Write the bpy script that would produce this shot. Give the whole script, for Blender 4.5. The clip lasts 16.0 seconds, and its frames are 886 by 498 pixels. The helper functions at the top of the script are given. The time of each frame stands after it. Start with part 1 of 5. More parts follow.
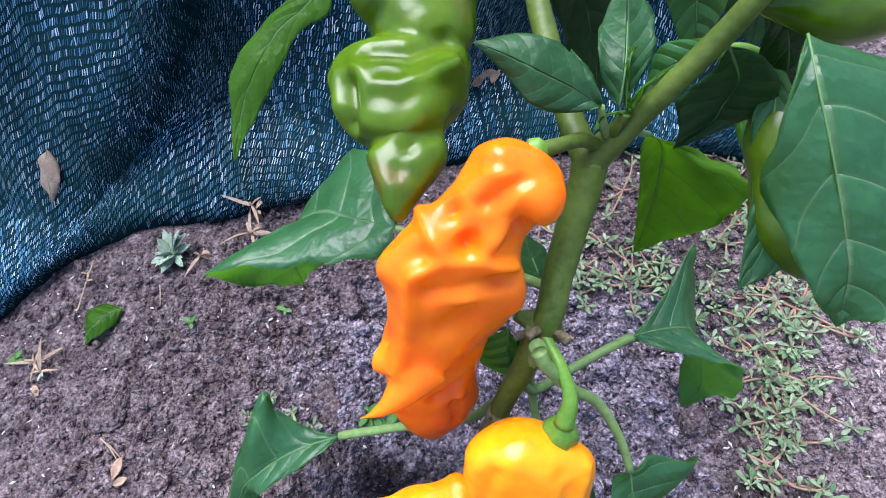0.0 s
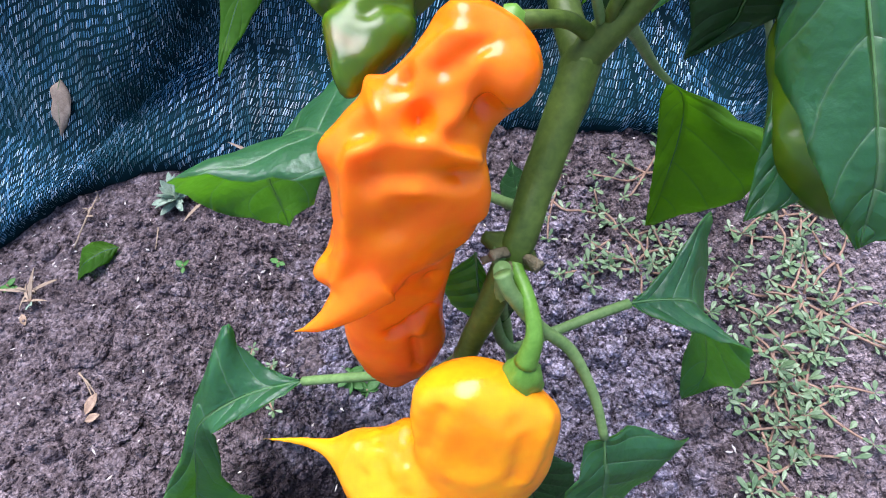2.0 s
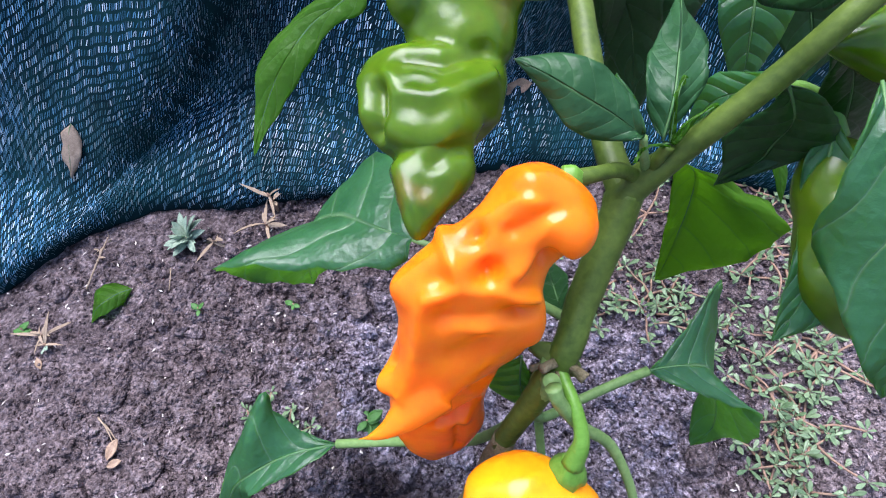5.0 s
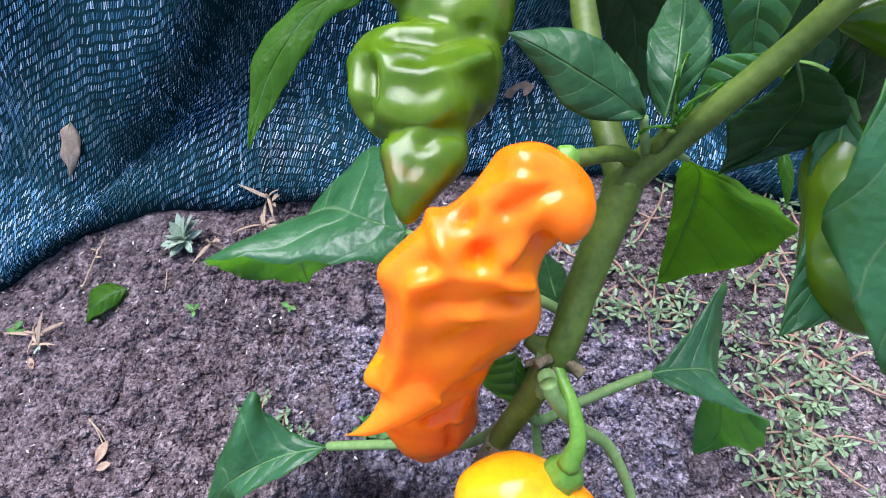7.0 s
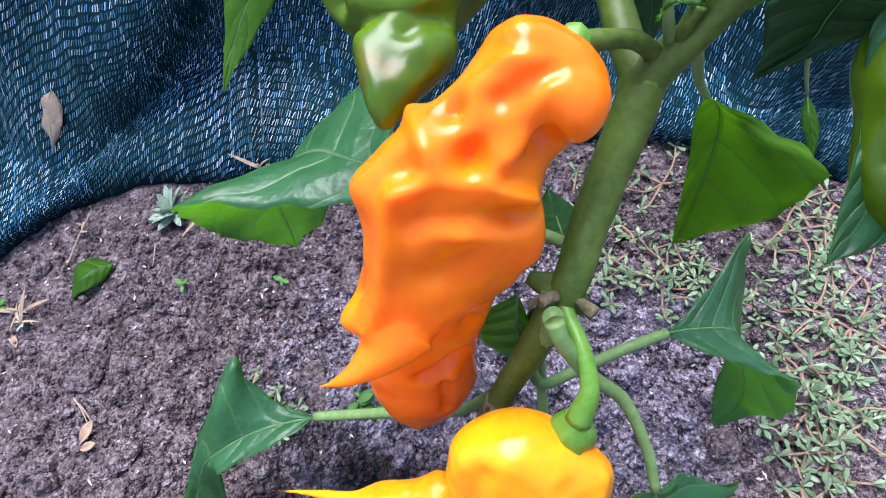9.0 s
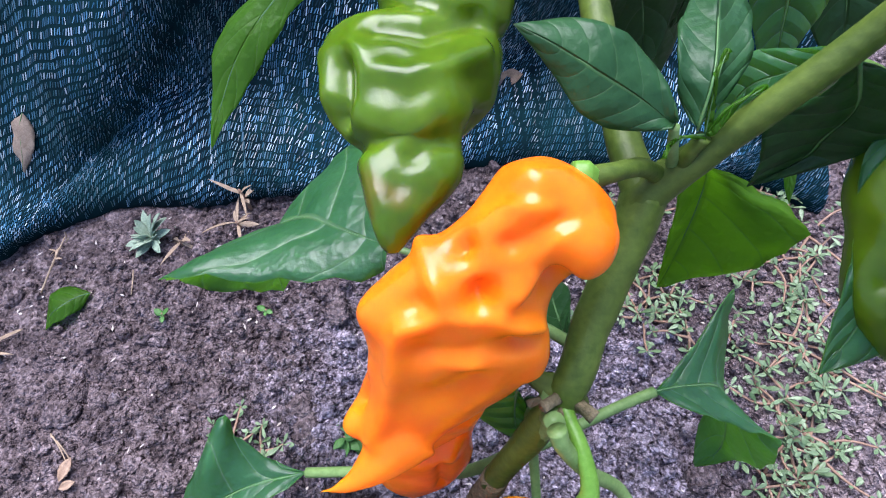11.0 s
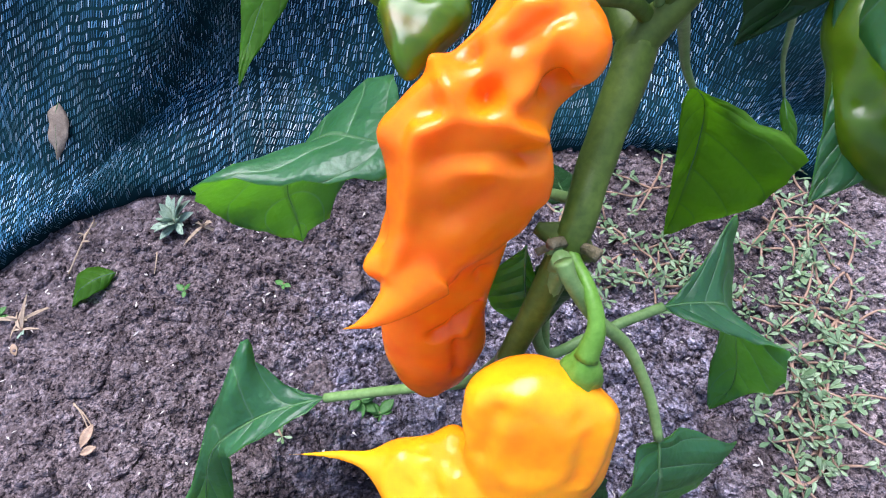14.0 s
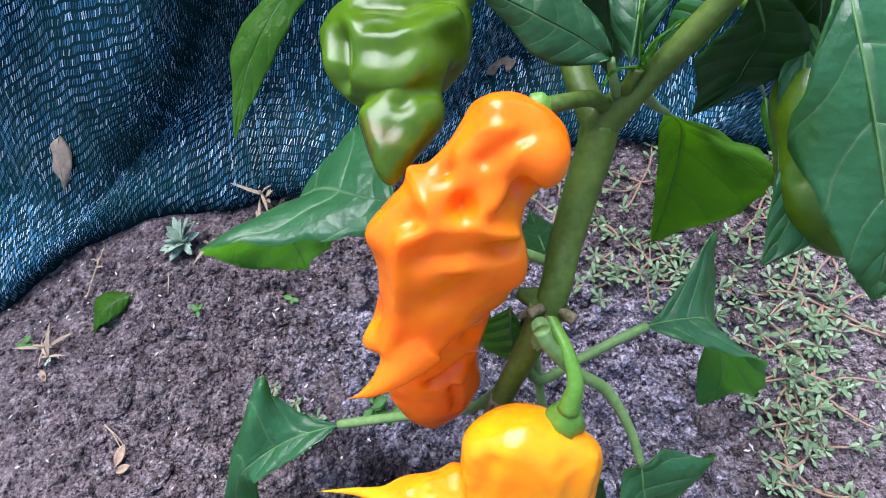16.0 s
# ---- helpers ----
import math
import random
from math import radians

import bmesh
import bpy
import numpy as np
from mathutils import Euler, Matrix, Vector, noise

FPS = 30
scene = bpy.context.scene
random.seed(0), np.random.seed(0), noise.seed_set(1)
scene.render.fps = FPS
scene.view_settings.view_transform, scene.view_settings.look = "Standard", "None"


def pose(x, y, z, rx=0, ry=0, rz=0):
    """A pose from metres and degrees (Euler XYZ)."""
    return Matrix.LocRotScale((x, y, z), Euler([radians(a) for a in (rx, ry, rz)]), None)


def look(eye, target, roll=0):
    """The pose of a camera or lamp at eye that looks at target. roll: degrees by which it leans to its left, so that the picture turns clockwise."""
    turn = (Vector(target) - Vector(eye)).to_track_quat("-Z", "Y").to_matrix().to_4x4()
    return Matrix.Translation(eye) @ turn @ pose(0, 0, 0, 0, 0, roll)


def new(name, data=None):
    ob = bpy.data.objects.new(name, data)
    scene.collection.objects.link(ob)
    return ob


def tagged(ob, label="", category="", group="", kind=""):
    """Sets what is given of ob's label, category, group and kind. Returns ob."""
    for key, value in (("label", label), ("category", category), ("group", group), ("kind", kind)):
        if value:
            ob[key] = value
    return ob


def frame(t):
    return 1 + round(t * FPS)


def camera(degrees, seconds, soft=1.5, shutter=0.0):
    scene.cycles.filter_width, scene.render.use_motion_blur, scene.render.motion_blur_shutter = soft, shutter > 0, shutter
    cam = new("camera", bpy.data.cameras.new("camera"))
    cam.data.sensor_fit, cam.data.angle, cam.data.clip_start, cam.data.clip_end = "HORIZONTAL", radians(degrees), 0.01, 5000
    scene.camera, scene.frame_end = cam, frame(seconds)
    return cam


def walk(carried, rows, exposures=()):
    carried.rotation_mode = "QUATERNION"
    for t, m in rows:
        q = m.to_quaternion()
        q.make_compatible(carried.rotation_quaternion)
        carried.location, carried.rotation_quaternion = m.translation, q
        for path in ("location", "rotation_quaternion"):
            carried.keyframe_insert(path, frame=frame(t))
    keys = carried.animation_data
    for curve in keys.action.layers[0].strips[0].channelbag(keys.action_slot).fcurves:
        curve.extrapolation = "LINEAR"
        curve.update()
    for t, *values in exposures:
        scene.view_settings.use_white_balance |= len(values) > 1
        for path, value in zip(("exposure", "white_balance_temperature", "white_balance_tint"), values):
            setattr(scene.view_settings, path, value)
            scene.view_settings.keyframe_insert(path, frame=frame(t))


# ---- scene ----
cam = camera(77.0, 16.0, soft=1.15)
PATH = [
    (0, (0.136, 0.149, 0.47), (0.022, 1.135, -1.266), -14.1),
    (0.5, (0.139, 0.158, 0.46), (0.001, 1.168, -1.261), -12.4),
    (1, (0.154, 0.158, 0.45), (-0.032, 1.204, -1.244), -14.0),
    (1.5, (0.1682, 0.1203, 0.4095), (-0.113, 1.155, -1.279), -13.8),
    (2, (0.154, 0.132, 0.429), (-0.061, 1.134, -1.288), -13.3),
    (2.5, (0.138, 0.138, 0.438), (-0.04, 1.161, -1.272), -9.3),
    (3, (0.129, 0.147, 0.448), (-0.039, 1.178, -1.258), -9.1),
    (3.5, (0.143, 0.164, 0.459), (-0.038, 1.188, -1.249), -11.6),
    (4, (0.154, 0.16, 0.452), (-0.031, 1.188, -1.254), -10.8),
    (4.2, (0.1339, 0.1564, 0.4579), (-0.0260, 1.1764, -1.2550), -10.20),
    (6.3, (0.1342, 0.1677, 0.4674), (-0.0375, 1.1473, -1.2678), -12.44),
    (6.5, (0.142, 0.159, 0.455), (-0.026, 1.161, -1.268), -11.3),
    (7, (0.137, 0.157, 0.454), (-0.035, 1.183, -1.254), -11.0),
    (7.5, (0.14, 0.161, 0.452), (-0.054, 1.193, -1.25), -11.8),
    (8, (0.146, 0.156, 0.433), (-0.061, 1.19, -1.266), -13.0),
    (8.2, (0.1414, 0.1422, 0.4128), (-0.0671, 1.1812, -1.2834), -12.55),
    (10.3, (0.1360, 0.1736, 0.4365), (0.0154, 1.1045, -1.3296), -10.47),
    (10.5, (0.127, 0.171, 0.434), (0.021, 1.106, -1.331), -8.6),
    (11, (0.133, 0.181, 0.438), (0.022, 1.157, -1.303), -8.9),
    (11.5, (0.137, 0.178, 0.433), (0.007, 1.166, -1.301), -10.0),
    (12, (0.129, 0.159, 0.433), (-0.002, 1.164, -1.291), -10.1),
    (12.5, (0.133, 0.153, 0.443), (-0.013, 1.201, -1.255), -9.8),
    (13, (0.121, 0.148, 0.447), (-0.014, 1.212, -1.241), -9.7),
    (13.5, (0.124, 0.139, 0.435), (0.001, 1.236, -1.233), -8.3),
    (14, (0.13, 0.124, 0.419), (-0.017, 1.228, -1.242), -10.5),
    (14.5, (0.133, 0.091, 0.385), (-0.044, 1.205, -1.267), -11.8),
    (15, (0.122, 0.064, 0.352), (-0.034, 1.215, -1.277), -9.4),
    (15.5, (0.147, 0.121, 0.415), (-0.047, 1.166, -1.28), -14.8),
    (16, (0.141, 0.145, 0.452), (-0.038, 1.147, -1.269), -16.3),
]

walk(cam, [(t, look(eye, target, roll)) for t, eye, target, roll in PATH], [(0.0, 1.77, 5850.0, 20.0), (6.5, 1.84, 5850.0, 20.0), (8.0, 1.89, 5850.0, 20.0), (11.5, 1.76, 5850.0, 22.0), (12.5, 1.77, 5850.0, 21.0), (14.5, 1.87, 5850.0, 19.0), (15.0, 1.8, 5850.0, 21.0), (15.5, 1.7, 5850.0, 20.0), (16.0, 1.7, 5750.0, 15.0)])

# ---- light: open shade under a bright sky, no hard sun ----
SUN_EL, SUN_AZ = 71.0, -20.0
world = bpy.data.worlds.new("sky")
world.use_nodes = True
scene.world = world
wn = world.node_tree
sky = wn.nodes.new("ShaderNodeTexSky")
sky.sky_type, sky.sun_disc = "NISHITA", False
sky.air_density, sky.dust_density, sky.ozone_density = 1.0, 3.0, 1.5
sky.sun_elevation, sky.sun_rotation = radians(SUN_EL), radians(SUN_AZ)
wn.links.new(sky.outputs[0], wn.nodes["Background"].inputs[0])
wn.nodes["Background"].inputs[1].default_value = 0.086
sun_data = bpy.data.lights.new("sun", "SUN")
sun_data.energy, sun_data.angle, sun_data.color = 2.15, radians(48), (1.0, 0.97, 0.95)
sun = new("sun", sun_data)
az, el = radians(SUN_AZ), radians(SUN_EL)
sun.matrix_world = look((0, 0, 3), (-math.sin(az) * math.cos(el), -math.cos(az) * math.cos(el), 3 - math.sin(el)))


# ---- materials ----
class Nodes:
    """A small shorthand for node materials."""

    def __init__(self, name):
        self.mat = bpy.data.materials.new(name)
        self.mat.use_nodes = True
        self.tree = self.mat.node_tree
        self.bsdf = self.tree.nodes["Principled BSDF"]
        self.out = self.tree.nodes["Material Output"]

    def add(self, kind, **inputs):
        n = self.tree.nodes.new("ShaderNode" + kind)
        for k, v in inputs.items():
            n.inputs[k.replace("_", " ")].default_value = v
        return n

    def link(self, a, b):
        self.tree.links.new(a, b)

    def coords(self, which="Object"):
        return self.add("TexCoord").outputs[which]

    def noise(self, vec, scale, detail=4.0, rough=0.6):
        n = self.add("TexNoise", Scale=scale, Detail=detail, Roughness=rough)
        self.link(vec, n.inputs["Vector"])
        return n.outputs["Fac"]

    def ramp(self, fac, *stops):
        r = self.add("ValToRGB")
        els = r.color_ramp.elements
        while len(els) < len(stops):
            els.new(0.5)
        for e, (p, c) in zip(els, stops):
            e.position, e.color = p, (*c, 1) if len(c) == 3 else c
        self.link(fac, r.inputs[0])
        return r.outputs["Color"]

    def mix(self, fac, a, b, blend="MIX"):
        m = self.tree.nodes.new("ShaderNodeMix")
        m.data_type, m.blend_type = "RGBA", blend
        for v, i in ((fac, 0), (a, 6), (b, 7)):
            if isinstance(v, bpy.types.NodeSocket):
                self.link(v, m.inputs[i])
            else:
                m.inputs[i].default_value = v if i == 0 else (*v, 1)
        return m.outputs[2]

    def math(self, op, a, b=0.0, c=0.0):
        m = self.add("Math")
        m.operation = op
        for v, i in ((a, 0), (b, 1), (c, 2)):
            if isinstance(v, bpy.types.NodeSocket):
                self.link(v, m.inputs[i])
            else:
                m.inputs[i].default_value = v
        return m.outputs[0]

    def bump(self, height, strength, distance):
        b = self.add("Bump", Strength=strength, Distance=distance)
        self.link(height, b.inputs["Height"])
        return b

    def base(self, color, rough=None, normal=None, **values):
        for v, k in ((color, "Base Color"), (rough, "Roughness"), (normal, "Normal")):
            if isinstance(v, bpy.types.NodeSocket):
                self.link(v, self.bsdf.inputs[k])
            elif v is not None:
                self.bsdf.inputs[k].default_value = (*v, 1) if k == "Base Color" else v
        for k, v in values.items():
            self.bsdf.inputs[k.replace("_", " ")].default_value = v
        return self.mat


def pepper_material(name, deep, mid, pale, patch=None, glow=(1.0, 0.4, 0.02)):
    n = Nodes(name)
    v = n.coords()
    a = n.noise(v, 45, 3)
    col = n.ramp(a, (0.3, deep), (0.5, mid), (0.72, pale))
    if patch:
        col = n.mix(n.ramp(n.noise(v, 38, 2), (0.6, (0, 0, 0)), (0.74, (0.6, 0.6, 0.6))), col, patch)
    fine = n.noise(v, 900, 2)
    b = n.bump(n.math("ADD", n.noise(v, 60, 2), n.math("ADD", n.math("MULTIPLY", n.noise(v, 150, 2), 0.35), n.math("MULTIPLY", fine, 0.06))), 0.4, 0.0014)
    n.link(b.outputs[0], n.bsdf.inputs["Normal"])
    n.bsdf.inputs["Subsurface Radius"].default_value = glow
    return n.base(col, n.math("MULTIPLY_ADD", n.noise(v, 220), 0.08, 0.19), Coat_Weight=0.0, Specular_IOR_Level=0.32, Subsurface_Weight=0.6, Subsurface_Scale=0.009)


def leaf_material(name, dark, light, vein, glow, gloss=0.38, share=0.55, sheen=0.7, ridge=0.3):
    """u runs along the blade and v across it, from -1 to 1, in the mesh's own layer."""
    n = Nodes(name)
    uv = n.add("UVMap")
    uv.uv_map = "blade"
    sep = n.add("SeparateXYZ")
    n.link(uv.outputs[0], sep.inputs[0])
    u, v = sep.outputs[0], n.math("SUBTRACT", n.math("MULTIPLY", sep.outputs[1], 2.0), 1.0)
    av = n.math("ABSOLUTE", v)
    lean = n.math("SUBTRACT", u, n.math("MULTIPLY", n.math("POWER", av, 1.4), 0.2))
    saw = n.math("ABSOLUTE", n.math("SUBTRACT", n.math("FRACT", n.math("MULTIPLY", lean, 6.3)), 0.5))
    side = n.ramp(saw, (0.0, (1, 1, 1)), (0.045, (0, 0, 0)))
    rib = n.ramp(av, (0.0, (1, 1, 1)), (0.05, (0, 0, 0)))
    lines = n.math("MAXIMUM", n.math("MULTIPLY", side, 0.75), rib)
    pos = n.coords()
    tone = n.ramp(n.math("ADD", n.math("MULTIPLY", n.noise(pos, 60, 4), 0.6), n.math("MULTIPLY", n.noise(pos, 420, 3), 0.4)), (0.32, dark), (0.68, light))
    col = n.mix(n.math("MULTIPLY", lines, 0.8), tone, vein)
    puff = n.math("SUBTRACT", n.math("MULTIPLY", n.math("SQRT", saw), ridge), n.math("MULTIPLY", rib, 0.4))
    height = n.math("ADD", n.math("ADD", puff, n.math("MULTIPLY", n.noise(pos, 110, 2), 0.6)), n.math("MULTIPLY", n.noise(pos, 900, 2), 0.05))
    b = n.bump(height, 0.8, 0.0032)
    n.base(col, n.math("MULTIPLY_ADD", n.noise(pos, 250), 0.2, gloss - 0.1), None, Specular_IOR_Level=sheen)
    n.link(b.outputs[0], n.bsdf.inputs["Normal"])
    tr = n.add("BsdfTranslucent")
    n.link(n.mix(n.math("MULTIPLY", lines, 0.5), glow, vein), tr.inputs["Color"])
    n.link(b.outputs[0], tr.inputs["Normal"])
    mx = n.add("MixShader", Fac=share)
    n.link(n.bsdf.outputs[0], mx.inputs[1])
    n.link(tr.outputs[0], mx.inputs[2])
    n.link(mx.outputs[0], n.out.inputs["Surface"])
    return n.mat


def plain_material(name, a, b, rough=0.5, scale=120.0, bump=0.3, dist=0.001, **values):
    n = Nodes(name)
    v = n.coords()
    col = n.ramp(n.math("ADD", n.math("MULTIPLY", n.noise(v, scale), 0.6), n.math("MULTIPLY", n.noise(v, scale * 6), 0.4)), (0.35, a), (0.65, b))
    bp = n.bump(n.noise(v, scale * 3), bump, dist)
    n.link(bp.outputs[0], n.bsdf.inputs["Normal"])
    values.setdefault("Specular_IOR_Level", 0.3)
    return n.base(col, rough, None, **values)


def soil_material():
    n = Nodes("garden_soil")
    v = n.coords()
    big, mid, fine = n.noise(v, 9, 5, 0.65), n.noise(v, 60, 5, 0.65), n.noise(v, 300, 4, 0.65)
    brown = n.ramp(n.math("ADD", n.math("MULTIPLY", mid, 0.5), n.math("MULTIPLY", fine, 0.5)),
                   (0.35, (0.032, 0.024, 0.026)), (0.51, (0.185, 0.148, 0.152)), (0.68, (0.42, 0.355, 0.365)))
    ash = n.ramp(n.math("ADD", n.math("MULTIPLY", mid, 0.35), n.math("MULTIPLY", fine, 0.65)),
                 (0.38, (0.025, 0.02, 0.025)), (0.49, (0.27, 0.236, 0.28)), (0.62, (0.68, 0.62, 0.74)))
    # a spill of pale ash round the plant's foot
    place = n.add("Mapping")
    place.inputs["Location"].default_value = (-0.14, -0.27, 0)
    n.link(v, place.inputs["Vector"])
    grow = n.add("VectorMath")
    grow.operation = "MULTIPLY"
    grow.inputs[1].default_value = (1.0, 1.25, 0.0)
    n.link(place.outputs[0], grow.inputs[0])
    far = n.add("VectorMath")
    far.operation = "LENGTH"
    n.link(grow.outputs[0], far.inputs[0])
    mask = n.math("SUBTRACT", n.math("ADD", n.math("MULTIPLY", big, 0.3), n.math("MULTIPLY", n.noise(v, 30, 4), 0.14)), n.math("SUBTRACT", far.outputs["Value"], 0.02))
    spill = n.ramp(mask, (0.02, (0, 0, 0)), (0.12, (0.85, 0.85, 0.85)))
    col = n.mix(spill, brown, ash)
    # drier, paler earth beyond the weeds
    along = n.add("VectorMath")
    along.operation = "DISTANCE"
    along.inputs[1].default_value = (0.47, 0.27, 0.0)
    n.link(v, along.inputs[0])
    dry = n.ramp(n.math("SUBTRACT", n.math("ADD", n.math("MULTIPLY", big, 0.16), 0.08), along.outputs["Value"]), (0.0, (0, 0, 0)), (0.06, (0.6, 0.6, 0.6)))
    col = n.mix(dry, col, n.ramp(fine, (0.34, (0.12, 0.097, 0.1)), (0.66, (0.5, 0.425, 0.44))))
    # darker earth in the hollow at the stem's foot
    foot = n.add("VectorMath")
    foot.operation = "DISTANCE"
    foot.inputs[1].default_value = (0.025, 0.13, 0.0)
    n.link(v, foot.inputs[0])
    foot_dark = n.math("SUBTRACT", n.math("MULTIPLY", n.math("ADD", n.noise(v, 26, 4), n.math("MULTIPLY", fine, 0.5)), 0.11), n.math("SUBTRACT", foot.outputs["Value"], 0.05))
    col = n.mix(n.ramp(foot_dark, (0.0, (0, 0, 0)), (0.05, (0.9, 0.9, 0.9))), col, (0.02, 0.015, 0.017))
    crumbs = n.add("TexVoronoi", Scale=230.0)
    n.link(v, crumbs.inputs["Vector"])
    crumbs2 = n.add("TexVoronoi", Scale=640.0)
    n.link(v, crumbs2.inputs["Vector"])
    h = n.math("SUBTRACT", n.math("ADD", n.math("MULTIPLY", mid, 0.8), n.math("MULTIPLY", fine, 0.5)),
               n.math("ADD", n.math("MULTIPLY", crumbs.outputs["Distance"], 0.8), n.math("MULTIPLY", crumbs2.outputs["Distance"], 0.35)))
    col = n.mix(0.55, col, n.ramp(crumbs.outputs["Color"], (0.2, (0.4, 0.4, 0.4)), (0.75, (1.4, 1.4, 1.4))), "MULTIPLY")
    b = n.bump(h, 1.0, 0.007)
    n.link(b.outputs[0], n.bsdf.inputs["Normal"])
    return n.base(col, 0.95, None, Specular_IOR_Level=0.06)


ORANGE = pepper_material("orange_pepper_skin", (1.0, 0.15, 0.0), (1.0, 0.19, 0.0), (1.0, 0.235, 0.0))
YELLOW = pepper_material("yellow_orange_pepper_skin", (1.0, 0.25, 0.0), (1.0, 0.32, 0.0), (1.0, 0.39, 0.0))
GREEN = pepper_material("green_pepper_skin", (0.04, 0.088, 0.002), (0.064, 0.13, 0.003), (0.095, 0.172, 0.005), (0.15, 0.08, 0.006), (0.5, 1.0, 0.1))
LEAF = leaf_material("pepper_leaf", (0.022, 0.105, 0.05), (0.055, 0.185, 0.09), (0.24, 0.4, 0.2), (0.38, 0.68, 0.004), gloss=0.36, share=0.56, ridge=0.6)
LEAF_UNDER = leaf_material("pepper_leaf_underside", (0.06, 0.165, 0.008), (0.095, 0.22, 0.014), (0.12, 0.25, 0.04), (0.36, 0.62, 0.004), gloss=0.5, share=0.6, sheen=0.25)
# the pepper leaf's colours again, lowered to stand for shade near the fork
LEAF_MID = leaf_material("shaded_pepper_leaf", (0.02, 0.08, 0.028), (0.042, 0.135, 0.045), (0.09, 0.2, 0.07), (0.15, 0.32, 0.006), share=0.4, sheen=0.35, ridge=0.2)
# darker still: shade in the crown and under the branch goes into the colour
LEAF_SHADE_DARK = leaf_material("shade_darkened_leaf", (0.012, 0.05, 0.014), (0.028, 0.09, 0.024), (0.06, 0.13, 0.045), (0.08, 0.22, 0.008), share=0.3, sheen=0.3)
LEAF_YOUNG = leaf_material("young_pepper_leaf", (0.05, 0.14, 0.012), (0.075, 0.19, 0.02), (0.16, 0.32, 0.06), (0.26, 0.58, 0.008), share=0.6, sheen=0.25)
STEM = plain_material("green_stem", (0.04, 0.075, 0.008), (0.1, 0.155, 0.022), 0.5, 60, 0.4, 0.001)
BARK = plain_material("woody_stem", (0.07, 0.062, 0.025), (0.2, 0.17, 0.1), 0.8, 110, 0.9, 0.002)
STALK = plain_material("fruit_stalk_green", (0.08, 0.2, 0.018), (0.13, 0.29, 0.04), 0.4, 110, 0.3, 0.001)
PETIOLE = plain_material("leaf_stalk", (0.1, 0.19, 0.05), (0.19, 0.31, 0.1), 0.45, 90, 0.3, 0.0008)
RIB = plain_material("leaf_rib", (0.06, 0.16, 0.045), (0.11, 0.22, 0.075), 0.45, 150, 0.2, 0.0006)
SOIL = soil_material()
WEED_STEM = plain_material("weed_stem", (0.2, 0.12, 0.08), (0.34, 0.23, 0.16), 0.6, 200, 0.2, 0.0006)
SEEDLING = plain_material("seedling_leaf", (0.035, 0.115, 0.02), (0.07, 0.2, 0.04), 0.45, 150, 0.4, 0.001)
GREYWEED = plain_material("grey_green_weed", (0.18, 0.27, 0.19), (0.36, 0.46, 0.34), 0.7, 150, 0.3, 0.0006)
DRY = plain_material("dry_leaf", (0.17, 0.11, 0.07), (0.4, 0.29, 0.2), 0.8, 160, 0.6, 0.001)
TAN = plain_material("bleached_leaf", (0.2, 0.15, 0.105), (0.36, 0.29, 0.215), 0.8, 160, 0.6, 0.001)
STRAW = plain_material("dry_straw", (0.25, 0.18, 0.115), (0.44, 0.35, 0.25), 0.8, 200, 0.4, 0.0006)
REDDISH = plain_material("red_dead_leaf", (0.22, 0.03, 0.02), (0.4, 0.07, 0.04), 0.6, 150, 0.4, 0.001)


def strand_material():
    n = Nodes("net_tape")
    g = n.add("NewGeometry")
    # palest tapes hold the sky's white-blue glint in their base colour
    col = n.ramp(g.outputs["Random Per Island"], (0.0, (0.006, 0.035, 0.065)), (0.4, (0.022, 0.14, 0.25)), (0.72, (0.15, 0.4, 0.62)), (1.0, (0.75, 0.87, 0.95)))
    # broad zones darkened in the colour, as folds would shade the net
    dim_zones = n.noise(n.coords(), 7, 3)
    col = n.mix(n.ramp(dim_zones, (0.45, (0, 0, 0)), (0.6, (0.75, 0.75, 0.75))), col, (0.008, 0.06, 0.055))
    return n.base(col, n.math("MULTIPLY_ADD", g.outputs["Random Per Island"], 0.2, 0.25), None, Specular_IOR_Level=0.55)


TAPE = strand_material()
# near-black, in place of the unlit space behind the net's gaps
NETBACK = plain_material("net_gap_dark", (0.002, 0.009, 0.014), (0.006, 0.032, 0.036), 0.8, 9, 0.4, 0.003, Specular_IOR_Level=0.05)


# ---- building helpers ----
def part(name, bm, material, parent=None, label="", smooth=True):
    me = bpy.data.meshes.new(name)
    bm.to_mesh(me)
    bm.free()
    me.materials.append(material)
    if smooth:
        me.polygons.foreach_set("use_smooth", [True] * len(me.polygons))
    ob = new(name, me)
    if parent is not None:
        ob.parent = parent
    return tagged(ob, label)


def spline(points, t):
    """Catmull-Rom through the points, t from 0 to 1."""
    n = len(points) - 1
    f = min(max(t, 0.0), 1.0) * n
    i = min(int(f), n - 1)
    f -= i
    p = [Vector(points[min(max(k, 0), n)]) for k in (i - 1, i, i + 1, i + 2)]
    if i == 0:
        p[0] = 2 * p[1] - p[2]
    if i + 2 > n:
        p[3] = 2 * p[2] - p[1]
    return 0.5 * (2 * p[1] + (p[2] - p[0]) * f + (2 * p[0] - 5 * p[1] + 4 * p[2] - p[3]) * f * f + (3 * p[1] - p[0] - 3 * p[2] + p[3]) * f ** 3)


